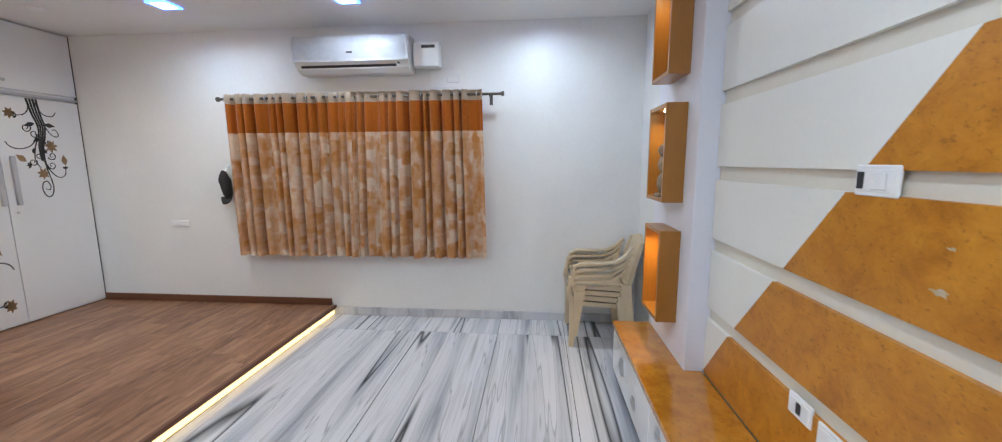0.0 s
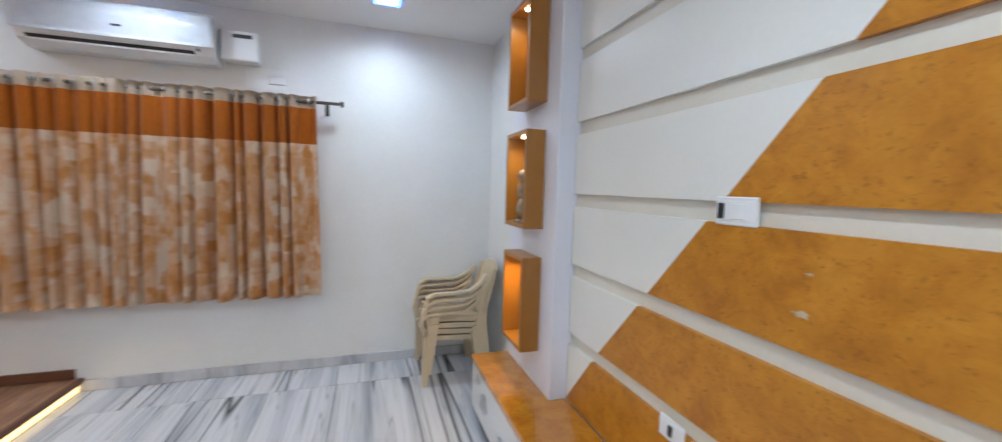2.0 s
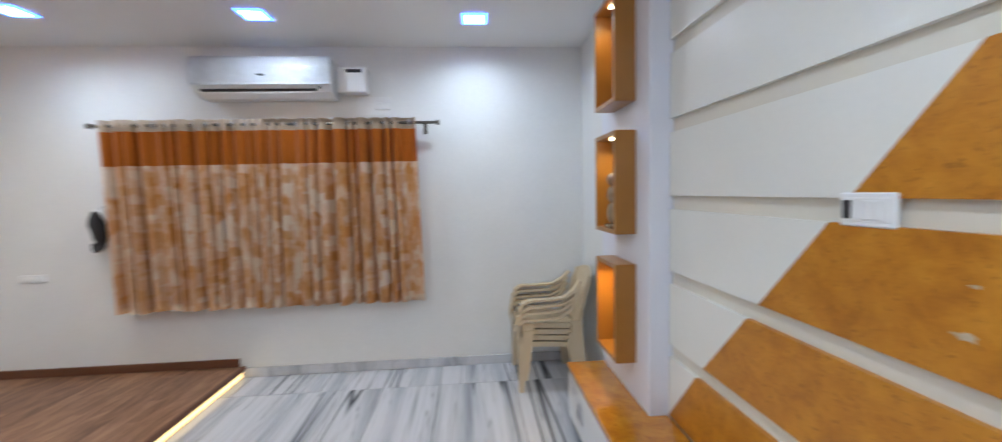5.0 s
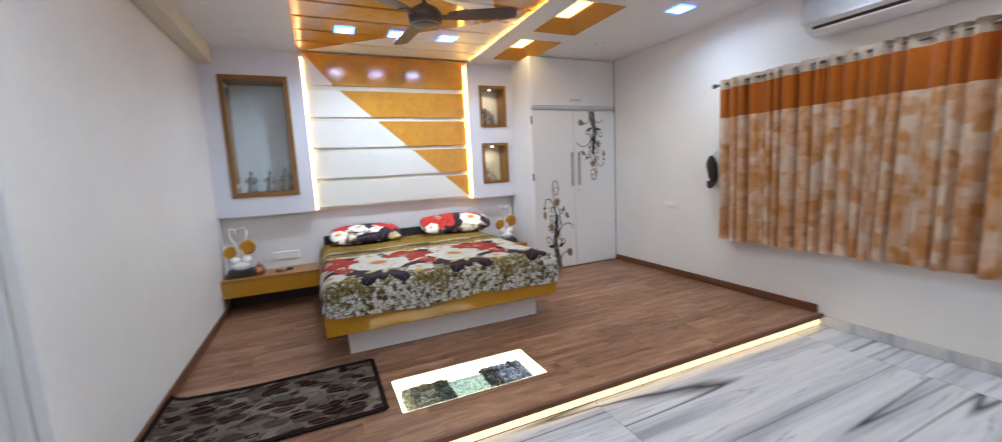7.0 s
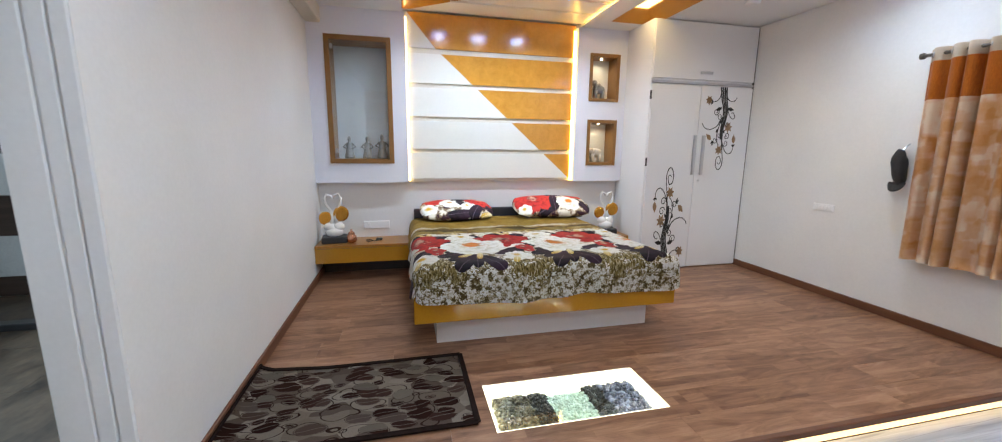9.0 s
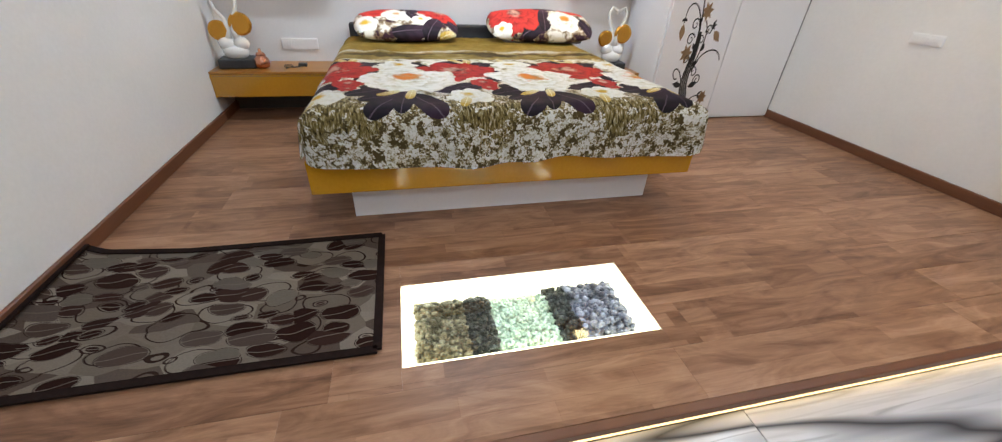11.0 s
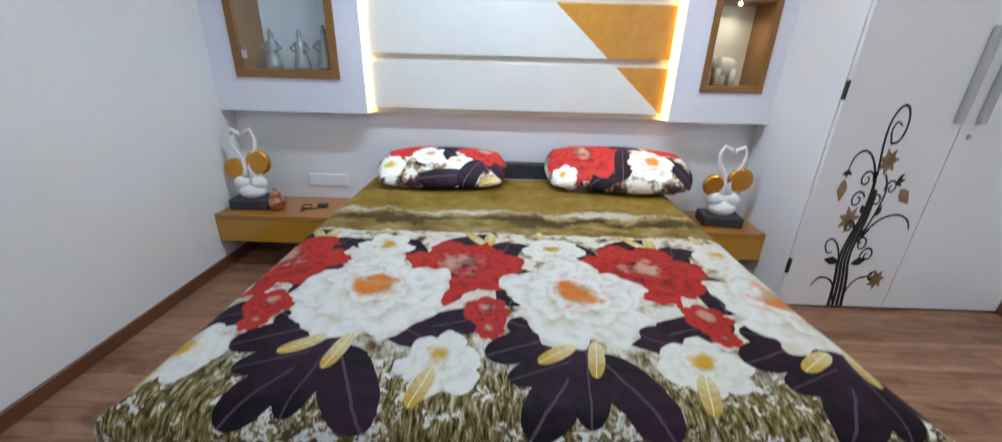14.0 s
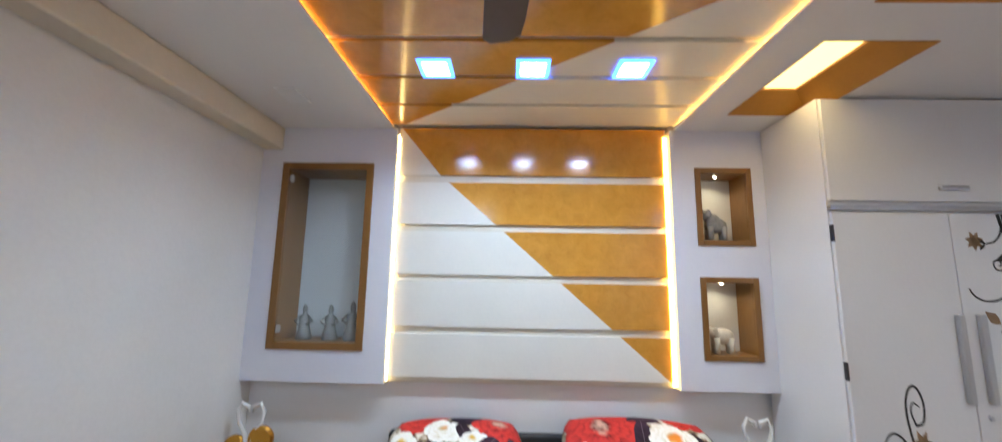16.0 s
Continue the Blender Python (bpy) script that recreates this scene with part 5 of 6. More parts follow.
# ---- wardrobe ----
wd = thing("wardrobe", (-4.44, 2.556, DECK), "tall white laminate wardrobe with loft and floral decals", "wardrobe")
part("carcass", block(-0.60, -0.022, 0, 1.217, 0, CEIL - DECK - 0.003), GLOSS_WHITE, wd, "glossy white carcass")
for name, y0, y1, z0, z1 in (("door", 0.006, 0.577, 0.012, 1.925), ("door", 0.581, 1.208, 0.012, 1.925), ("loft_door", 0.006, 1.208, 1.985, CEIL - DECK - 0.012)):
    dr = part(name, block(-0.02, 0.0, y0, y1, z0, z1, 0.002), GLOSS_WHITE, wd)
    if name == "loft_door":
        part("handle", block(0.0, 0.018, 0.545, 0.69, 2.042, 2.066, 0.005), STEEL, dr, "short steel pull")
    else:
        y = 0.530 if y0 < 0.1 else 0.632
        part("handle", block(0.002, 0.026, y, y + 0.032, 1.02, 1.43, 0.006, segments=2), STEEL, dr, "long brushed steel handle")
        if y0 < 0.1:
            for z in (0.21, 1.11, 1.775):
                part("hinge", block(-0.01, 0.006, -0.008, 0.006, z, z + 0.085, 0.002), DARK_PLASTIC, dr, "dark hinge")
        else:
            part("lock", tube([(0.0, 0.635, 0.957), (0.006, 0.635, 0.957)], 0.011, 12), STEEL, dr)
part("edge_strip", block(-0.021, 0.003, 0.0, 1.21, 1.938, 1.962, 0.002), STEEL, wd, "pale metal strip under the loft")
# dark strip paints the shade between wardrobe and wall
part("side_gap", block(-0.03, -0.004, 1.21, 1.2185, 0, CEIL - DECK - 0.01), SHADOW_GAP, wd)


def stroke(bm, pts, w0, w1):
    """A flat ribbon in the plane x = 0, from pairs (y, z)."""
    for _ in range(3 if len(pts) < 8 else 0):
        pts = [pts[0]] + [q for a, c in zip(pts, pts[1:]) for q in ((0.75 * a[0] + 0.25 * c[0], 0.75 * a[1] + 0.25 * c[1]), (0.25 * a[0] + 0.75 * c[0], 0.25 * a[1] + 0.75 * c[1]))] + [pts[-1]]
    n = len(pts)
    prev = None
    for i, (y, z) in enumerate(pts):
        a, c = pts[max(i - 1, 0)], pts[min(i + 1, n - 1)]
        d = Vector((c[0] - a[0], c[1] - a[1]))
        d = d.normalized() if d.length else Vector((1, 0))
        w = 1.35 * (w0 + (w1 - w0) * i / (n - 1))
        q = [bm.verts.new((h, y - d.y * s * w / 2, z + d.x * s * w / 2)) for h in (0.0002, 0.0016) for s in (1, -1)]
        if prev:
            for k, l in ((0, 1), (1, 3), (3, 2), (2, 0)):
                bm.faces.new((prev[k], prev[l], q[l], q[k]))
        prev = q


def curl(y, z, r, start, turns, spin, n=26):
    return [(y + r * (1 - 0.75 * k / n) * math.cos(start + spin * turns * 2 * math.pi * k / n), z + r * (1 - 0.75 * k / n) * math.sin(start + spin * turns * 2 * math.pi * k / n)) for k in range(n + 1)]


def leaf(bm, y, z, a, l, w):
    pts = [(y + t * l * math.cos(a) - s * w * math.sin(math.pi * min(t * 1.1, 1)) * math.sin(a), z + t * l * math.sin(a) + s * w * math.sin(math.pi * min(t * 1.1, 1)) * math.cos(a)) for s, ts in ((1, (0, 0.2, 0.45, 0.7, 1.0)), (-1, (0.8, 0.5, 0.2))) for t in ts]
    prism([(0.0002, p[0], p[1]) for p in pts], (0.0014, 0, 0), bm)


def vine(owner_name, y, z, flip, size, label):
    """A scrolling plant decal that climbs from (y, z); flip -1 hangs it."""
    vi = thing(owner_name, (-4.44, 2.556 + y, DECK + z), label, "wall decal", "wardrobe decals")
    bm = bmesh.new()
    f = lambda pts: [(p[0] * flip, p[1] * flip) for p in pts]
    half = 0.0 if flip > 0 else math.pi
    trunk = [(0.045, 0.0), (0.028, 0.115), (-0.004, 0.205), (0.007, 0.30), (0.027, 0.375), (0.023, 0.48), (0.005, 0.545)]
    for k in range(4):
        off = 0.023 * (k - 1.5)
        stroke(bm, f([(y0 + off * (1 - 0.8 * i / 6), z0) for i, (y0, z0) in enumerate(trunk[:7 - k // 2])]), 0.013, 0.005)
    stroke(bm, f([(0.01, 0.53), (-0.027, 0.686), (-0.005, 0.76), (0.037, 0.77), (0.067, 0.712), (0.055, 0.647), (0.018, 0.641)]), 0.007, 0.006)
    stroke(bm, f([(0.018, 0.641), (-0.004, 0.686), (0.013, 0.718), (0.04, 0.70)]), 0.006, 0.004)
    stroke(bm, f([(0.008, 0.518), (-0.039, 0.595), (-0.091, 0.621), (-0.132, 0.595), (-0.137, 0.546)]), 0.007, 0.004)
    stroke(bm, f([(-0.018, 0.194), (-0.061, 0.272), (-0.105, 0.291), (-0.125, 0.265), (-0.10, 0.226), (-0.074, 0.233)]), 0.006, 0.005)
    stroke(bm, f([(0.02, 0.026), (-0.012, 0.114), (-0.093, 0.132), (-0.125, 0.088)]), 0.007, 0.004)
    stroke(bm, f([(0.07, 0.026), (0.075, 0.084), (0.109, 0.127), (0.164, 0.136)]), 0.007, 0.004)
    stroke(bm, f([(0.04, 0.27), (0.058, 0.324), (0.109, 0.375), (0.19, 0.393), (0.25, 0.369), (0.269, 0.334)]), 0.007, 0.005)
    stroke(bm, f([(0.045, 0.31), (0.07, 0.38), (0.085, 0.466), (0.071, 0.505), (0.048, 0.537)]), 0.007, 0.005)
    for cy, cz, r, st, sp in ((-0.035, 0.515, 0.034, -0.2, 1), (-0.045, 0.44, 0.034, 0.3, 1), (0.061, 0.268, 0.034, 3.4, -1), (0.112, 0.225, 0.034, 3.4, -1), (0.10, 0.489, 0.030, 3.6, -1), (0.05, 0.44, 0.026, 3.4, -1), (-0.035, 0.335, 0.026, -0.2, 1)):
        stroke(bm, f(curl(cy, cz, r, st, 1.25, sp)), 0.006, 0.004)
    for yy, zz, a, l, w in ((-0.02, 0.192, 3.0, 0.085, 0.018), (0.045, 0.186, 0.3, 0.085, 0.018), (0.012, 0.385, 2.1, 0.045, 0.014), (0.075, 0.38, 1.2, 0.045, 0.014), (0.024, 0.30, 0.5, 0.06, 0.016), (-0.137, 0.546, -2.4, 0.03, 0.007), (-0.137, 0.546, -0.7, 0.03, 0.007), (-0.137, 0.546, -1.6, 0.03, 0.007), (0.115, 0.51, 0.9, 0.04, 0.008), (0.115, 0.51, 0.2, 0.04, 0.008), (0.115, 0.51, -0.5, 0.035, 0.008), (0.16, 0.136, 0.7, 0.04, 0.008), (0.16, 0.136, -0.6, 0.04, 0.008)):
        leaf(bm, yy * flip, zz * flip, a + half, l, w)
    part("stem", bm, DECAL_BLACK, vi, "black scrolling stems")
    for yy, zz, rr in ((0.038, 0.58, 0.05), (-0.05, 0.366, 0.055), (0.21, 0.123, 0.045)):
        bm = bmesh.new()
        for k in range(7):
            leaf(bm, yy * flip, zz * flip, k * 0.9 + 0.2, rr, 0.012)
        part("blossom", bm, DECAL_BRONZE, vi, "bronze star blossom")
    for yy, zz, a in ((-0.139, 0.515, -1.5), (0.146, 0.485, -0.7)):
        bm = bmesh.new()
        leaf(bm, yy * flip, zz * flip, a + half, 0.085, 0.024)
        part("bronze_leaf", bm, DECAL_BRONZE, vi, "bronze leaf")
    vi.scale = (1, 1.0, size)


vine("floral_decal", 0.272, 0.013, 1, 1.41, "black and bronze scrolling floral decal growing up a door")
vine("floral_decal", 0.894, 1.924, -1, 1.11, "black and bronze scrolling floral decal hanging down a door")

# ---- bed ----
bed = thing("bed", (-3.085, 1.08, DECK), "wide gold laminate platform bed on a white plinth", "bed")
W = 0.906
part("plinth", block(-1.80, -0.128, -0.764, 0.771, 0.0, 0.20, 0.003), GLOSS_WHITE, bed, "white recessed plinth")
part("foot_board", block(-0.03, 0.0, -W, W, 0.197, 0.352, 0.003), BED_GOLD, bed, "glossy gold foot board")
for s in (-1, 1):
    part("side_rail", block(-1.93, -0.031, min(s * W, s * (W - 0.03)), max(s * W, s * (W - 0.03)), 0.197, 0.352, 0.003), BED_GOLD, bed, "glossy gold side rail")
part("slatted_base", block(-1.93, -0.031, -W + 0.031, W - 0.031, 0.20, 0.30), NICHE_WOOD, bed)
part("headrest", block(-1.965, -1.90, -0.86, 0.86, 0.20, 0.635, 0.012, segments=2), BLACK_LEATHER, bed, "black padded headrest")

mat_t = thing("mattress", (-3.12, 1.072, DECK + 0.30), "thick mattress hidden under the floral bedspread", "mattress")
part("core", block(-1.86, 0.0, -0.87, 0.87, 0.0, 0.245, 0.04, segments=3), PLASTIC_WHITE, mat_t)

# bedspread: one cloth folded over foot and sides
L0, HALF, DROP, SIDE, RAD = 1.83, 0.90, 0.20, 0.17, 0.09
TOPZ = 0.645
bm = bmesh.new()
uvl = bm.loops.layers.uv.new("uv")


def over(s, edge):
    """Distance past an edge -> (outwards, down) over a rounded fold."""
    q = s - (edge - RAD)
    if q <= 0:
        return s, 0.0
    a = q / RAD
    if a < math.pi / 2:
        return edge - RAD + RAD * math.sin(a), RAD * (1 - math.cos(a))
    return edge + 0.01 * (a - math.pi / 2), RAD + q - RAD * math.pi / 2


NU, NV = 110, 96
grid = []
for i in range(NU + 1):
    u = -(HALF + SIDE) + 2 * (HALF + SIDE) * i / NU
    row = []
    for j in range(NV + 1):
        v = -DROP + (L0 + DROP) * j / NV
        oy, dy = over(abs(u), HALF)
        ox, dx = over(-v, 0.0)
        x = -3.075 + 0.0 + (ox if v < RAD else -v)
        both = min(dx, dy)
        down = max(dx, dy) - 0.35 * both
        flare = -0.15 * both
        wr = 0.007 * noise.noise((u * 3.2, v * 3.2, 1.7)) + 0.003 * noise.noise((u * 11, v * 7, 4.1))
        hang = 0.016 * math.sin(u * 17 + 1.5 * math.sin(u * 5)) * min(dx / 0.2, 1.0) if dx > dy else 0.012 * math.sin(v * 14) * min(dy / 0.2, 1.0)
        sg = 1 if u > 0 else -1
        bulge = 0.03 * max(0, min(u / HALF, 1)) ** 8 * max(0, 1 - max(v, 0) / 0.5)
        hem = 0.014 * math.sin(u * 6.3) * min(dx / 0.25, 1.0)
        row.append(bm.verts.new((x + (hang if dx > dy else 0) + flare + 0.01, 1.072 + sg * (oy + (hang if dy >= dx and dy > 0 else 0) + flare) + bulge, TOPZ - down + wr * (1 - min(down / 0.1, 1)) + hem)))
    grid.append(row)
for i in range(NU):
    for j in range(NV):
        f = bm.faces.new((grid[i][j], grid[i + 1][j], grid[i + 1][j + 1], grid[i][j + 1]))
        for l, (a, c) in zip(f.loops, ((i, j), (i + 1, j), (i + 1, j + 1), (i, j + 1))):
            l[uvl].uv = (-(HALF + SIDE) + 2 * (HALF + SIDE) * a / NU + 1.072 - 0.13, (L0 + DROP) * c / NV)
bmesh.ops.solidify(bm, geom=bm.faces[:], thickness=0.004)
sp = part("bedspread", bm, SPREAD, smooth=True)
tagged(sp, "bedspread printed with red and white flowers draped over the bed", "bedspread")


def pillow(at, turn, wide, material, label):
    bm = bmesh.new()
    n = 22
    for side in (1, -1):
        g = []
        for i in range(n + 1):
            row = []
            for j in range(n + 1):
                a, c = 2 * i / n - 1, 2 * j / n - 1
                h = (max(0, 1 - abs(a) ** 2.6) * max(0, 1 - abs(c) ** 2.6)) ** 0.55
                h *= 0.066 * (1 + 0.18 * noise.noise((a * 1.7, c * 1.7, side + at[1])))
                k = 1 - 0.06 * (1 - abs(a)) - 0.05 * (1 - abs(c))
                row.append(bm.verts.new((side * h, wide * a * (1 - 0.13 * c * c), 0.205 * c * (1 - 0.13 * a * a))))
            g.append(row)
        for i in range(n):
            for j in range(n):
                bm.faces.new((g[i][j], g[i + 1][j], g[i + 1][j + 1], g[i][j + 1]))
    bmesh.ops.remove_doubles(bm, verts=bm.verts[:], dist=0.0006)
    ob = part("pillow", bm, material, smooth=True)
    ob.matrix_world = pose(*at, *turn)
    return tagged(ob, label, "pillow", "bed pillows")


pillow((-4.80, 0.648, 0.735), (0, -72, 4), 0.375, PILLOW, "plump pillow in a red and white floral case")
pillow((-4.79, 1.665, 0.755), (0, -67, -4), 0.42, PILLOW_RED, "wide pillow in a red floral case on a folded sheet")
grey = block(-4.86, -4.66, 1.36, 1.98, 0.645, 0.668, 0.01, segments=2)
tagged(part("folded_sheet", grey, surface("grey_cotton", (0.16, 0.15, 0.16), (0.26, 0.24, 0.25), 20.0, 0.9, 0.4)), "folded grey cloth under a pillow", "folded cloth")

# ---- bedside ledges ----


def ledge(y0, y1, z):
    le = thing("bedside_ledge", (-4.68, y0, z), "floating gold-brown bedside ledge fixed to the wall", "bedside table", "bedside ledges")
    part("top", block(-0.37, 0.0, 0, y1 - y0, 0.155, 0.172, 0.002), NICHE_WOOD, le)
    part("front", block(-0.018, 0.0, 0, y1 - y0, 0.0, 0.153, 0.002), BED_GOLD, le)
    part("bottom", block(-0.37, -0.019, 0, y1 - y0, 0.0, 0.016), NICHE_WOOD, le)
    part("drawer_line", block(-0.001, 0.0008, 0.02, y1 - y0 - 0.02, 0.142, 0.145), SHADOW_GAP, le)


ledge(SOUTH + 0.001, 0.172, 0.264)
ledge(1.985, 2.555, 0.246)
# solid near-black slab paints the shade below the floating ledges
structure("ledge_shade", block(WEST, -5.0, SOUTH, 2.555, DECK, 0.24), SHADOW_GAP, "dark slab painting the shade under the bedside ledges", "trim")


def swans(at, turn, label):
    """Two long-necked birds and gold discs on a dark base, one plain mesh a colour."""
    sw = thing("swan_ornament", at, label, "ornament", "bedside ornaments")
    part("base", block(-0.07, 0.07, -0.10, 0.10, 0, 0.055, 0.008, segments=2), DARK_PLASTIC, sw, "dark base")
    part("pedestal", blob((0, 0, 0.085), (0.05, 0.075, 0.045)), GLAZE_WHITE, sw, "glazed white pedestal", smooth=True)
    for s in (-1, 1):
        bm = blob((0, s * 0.04, 0.13), (0.035, 0.045, 0.04))
        tube([(0, s * 0.03, 0.14), (0, s * 0.012, 0.20), (0, s * 0.02, 0.26), (0, s * 0.055, 0.31), (0, s * 0.065, 0.36), (0, s * 0.045, 0.395), (0, s * 0.015, 0.38), (0, s * 0.008, 0.355)], [0.02, 0.014, 0.011, 0.010, 0.010, 0.011, 0.012, 0.004], 8, bm)
        part("bird", bm, GLAZE_WHITE, sw, "glazed white bird", smooth=True)
    for y, z, r in ((0.06, 0.235, 0.062), (-0.062, 0.20, 0.055)):
        part("disc", tube([(-0.012, y, z), (-0.006, y, z), (0.006, y, z), (0.012, y, z)], [r * 0.8, r, r, r * 0.8], 22), GOLD, sw, "gold disc")
    sw.rotation_euler, sw.scale = (0, 0, radians(turn)), (1.15, 1.15, 1.2)


swans((-4.84, -0.545, 0.436), 4, "white glazed swan pair with gold discs on a dark base")
swans((-4.84, 2.345, 0.418), -6, "white glazed swan pair with gold discs on a dark base")
pot = thing("copper_pot", (-4.80, -0.385, 0.436), "small round copper pot with a lid", "pot")
part("bowl", lathe([(0.025, 0), (0.045, 0.012), (0.052, 0.04), (0.044, 0.068), (0.03, 0.08), (0.034, 0.088)], 20), COPPER, pot, smooth=True)
part("lid", lathe([(0.033, 0.088), (0.026, 0.104), (0.01, 0.112), (0.011, 0.125), (0.004, 0.135)], 18), COPPER, pot, smooth=True)
ch = thing("charger", (-4.86, -0.13, 0.436), "black charger with a loose coiled cable", "charger")
part("brick", block(-0.02, 0.02, -0.03, 0.03, 0, 0.024, 0.005), DARK_PLASTIC, ch)
part("cable", tube([(0.02, 0.0, 0.006), (0.05, -0.05, 0.005), (0.04, -0.12, 0.005), (-0.01, -0.13, 0.006), (-0.02, -0.08, 0.006), (0.04, -0.06, 0.01), (0.09, -0.10, 0.005)], 0.004, 6), DARK_PLASTIC, ch)
wp = thing("wall_socket", (-5.06, -0.16, 0.56), "white socket plate above the bedside ledge", "socket")
part("plate", block(0, 0.012, -0.13, 0.13, -0.04, 0.04, 0.004), PLASTIC_WHITE, wp)
part("switch", block(0.011, 0.016, -0.09, -0.06, -0.022, 0.022, 0.002), PLASTIC_WHITE, wp)

# ---- lit pebble tray in the deck ----
tank = thing("pebble_tray", (TX0, TY0, -0.03), "edge-lit glass-topped tray of coloured pebbles sunk in the deck", "floor light")
TW, TL = TX1 - TX0, TY1 - TY0
part("tray_bottom", block(0.001, TW - 0.001, 0.001, TL - 0.001, -0.03, 0.0), PLASTIC_WHITE, tank)
for nm, b in (("light_strip", (0.002, 0.014, 0.002, TL - 0.002)), ("light_strip", (TW - 0.014, TW - 0.002, 0.002, TL - 0.002)), ("light_strip", (0.014, TW - 0.014, 0.002, 0.014)), ("light_strip", (0.014, TW - 0.014, TL - 0.014, TL - 0.002))):
    part(nm, block(*b, 0.0, 0.106), LED_TANK, tank, "white glowing light strip")
pane = part("glass_top", block(0.002, TW - 0.002, 0.002, TL - 0.002, 0.1085, 0.1165), CLEAR, tank, "clear glass top")
pane.visible_shadow = False
unit = bmesh.new()
bmesh.ops.create_icosphere(unit, subdivisions=1, radius=1.0)
uv_, uf_ = np.array([v.co[:] for v in unit.verts]), [[v.index for v in f.verts] for f in unit.faces]
unit.free()


def pebbles(name, y0, y1, material, count, r0, r1, label, top=0.088, x0=0.045, x1=None, heap=True):
    """Pebbles strewn between y0 and y1; heaped ones sink towards the tray's rim."""
    rnd = np.random.RandomState(count)
    x1 = x1 or TW - 0.034
    vs, fs = [], []
    for k in range(count):
        r = rnd.uniform(r0, r1)
        x, y = rnd.uniform(x0, x1), rnd.uniform(y0, y1)
        rim = min(x - x0, x1 - x, y - 0.035, TL - 0.035 - y)
        high = top * (0.35 + 0.65 * min(max(rim, 0.0) / 0.05, 1.0) ** 0.5) if heap else top
        c = np.array([x, y, rnd.uniform(0.3 * high, high) if heap else rnd.uniform(0.008, high)])
        a = rnd.uniform(0, math.pi)
        turned = uv_ * np.array([r * rnd.uniform(0.75, 1.25), r * rnd.uniform(0.75, 1.25), r * 0.75])
        turned = turned @ np.array([[math.cos(a), math.sin(a), 0], [-math.sin(a), math.cos(a), 0], [0, 0, 1]])
        vs.append(turned + c)
        fs += [[i + 12 * k for i in f] for f in uf_]
    me = bpy.data.meshes.new(name)
    me.from_pydata(np.concatenate(vs).tolist(), [], fs)
    me.polygons.foreach_set("use_smooth", [True] * len(me.polygons))
    me.materials.append(material)
    ob = new(name, me)
    ob.parent = tank
    return tagged(ob, label, kind="stuff")


pebbles("olive_pebbles", 0.05, 0.225, PEBBLE_OLIVE, 1300, 0.007, 0.012, "olive brown pebbles")
pebbles("black_pebbles", 0.235, 0.325, PEBBLE_BLACK, 620, 0.007, 0.012, "black pebbles")
pebbles("green_pebbles", 0.315, 0.565, PEBBLE_GREEN, 1900, 0.006, 0.010, "green glass pebbles with the tray glow in their pale colour", 0.055)
pebbles("dark_pebbles", 0.56, 0.64, PEBBLE_BLACK, 560, 0.007, 0.012, "black pebbles")
pebbles("blue_pebbles", 0.635, 0.845, PEBBLE_BLUE, 1000, 0.009, 0.015, "blue-grey pebbles")
pebbles("white_pebbles", 0.035, TL - 0.035, PEBBLE_WHITE, 1100, 0.006, 0.010, "white pebbles along the edges", 0.022, 0.034, TW - 0.034, False)

# ---- rug ----
bm = bmesh.new()
n, k = 60, 34
RX = (-3.02, -2.372)
RY = (SOUTH + 0.002, 0.442)
g = []
for i in range(n + 1):
    row = []
    for j in range(k + 1):
        y = RY[0] + (RY[1] - RY[0]) * i / n
        x = RX[0] + (RX[1] - RX[0]) * j / k
        lift = 0.035 * max(0, 1 - (y - RY[0]) / 0.10) ** 2
        row.append(bm.verts.new((x - 0.05 * max(0, 1 - i / 20) * (1 - j / k), y, DECK + 0.009 + lift + 0.0015 * noise.noise((x * 6, y * 6, 2)))))
    g.append(row)
for i in range(n):
    for j in range(k):
        bm.faces.new((g[i][j], g[i + 1][j], g[i + 1][j + 1], g[i][j + 1]))
bmesh.ops.solidify(bm, geom=bm.faces[:], thickness=0.008)
rug = thing("rug", (0, 0, 0), "dark brown and beige leaf-patterned rug with a bound edge", "rug")
part("field", bm, RUG, rug, smooth=True)
for side in range(4):
    bm = bmesh.new()
    pts = {0: [(i, 0) for i in range(n + 1)], 1: [(i, k) for i in range(n + 1)], 2: [(0, j) for j in range(k + 1)], 3: [(n, j) for j in range(k + 1)]}[side]
    path = []
    for i, j in pts:
        y = RY[0] + (RY[1] - RY[0]) * i / n
        x = RX[0] + (RX[1] - RX[0]) * j / k - 0.05 * max(0, 1 - i / 20) * (1 - j / k)
        path.append((x, y, DECK + 0.010 + 0.035 * max(0, 1 - (y - RY[0]) / 0.10) ** 2))
    prev = None
    for p in path:
        d = (0.014, 0) if side < 2 else (0, 0.014)
        y = min(max(p[1], RY[0] + 0.014), 9) if side == 2 else p[1]
        q = [bm.verts.new((p[0] + sx * d[0], y + sx * d[1], p[2] + h)) for sx, h in ((-1, -0.004), (1, -0.004), (1, 0.005), (-1, 0.005))]
        if prev:
            for m in range(4):
                bm.faces.new((prev[m], prev[(m + 1) % 4], q[(m + 1) % 4], q[m]))
        else:
            bm.faces.new(q)
        prev = q
    bm.faces.new(prev[::-1])
    part("binding", bm, RUG_EDGE, rug, "dark bound edge")

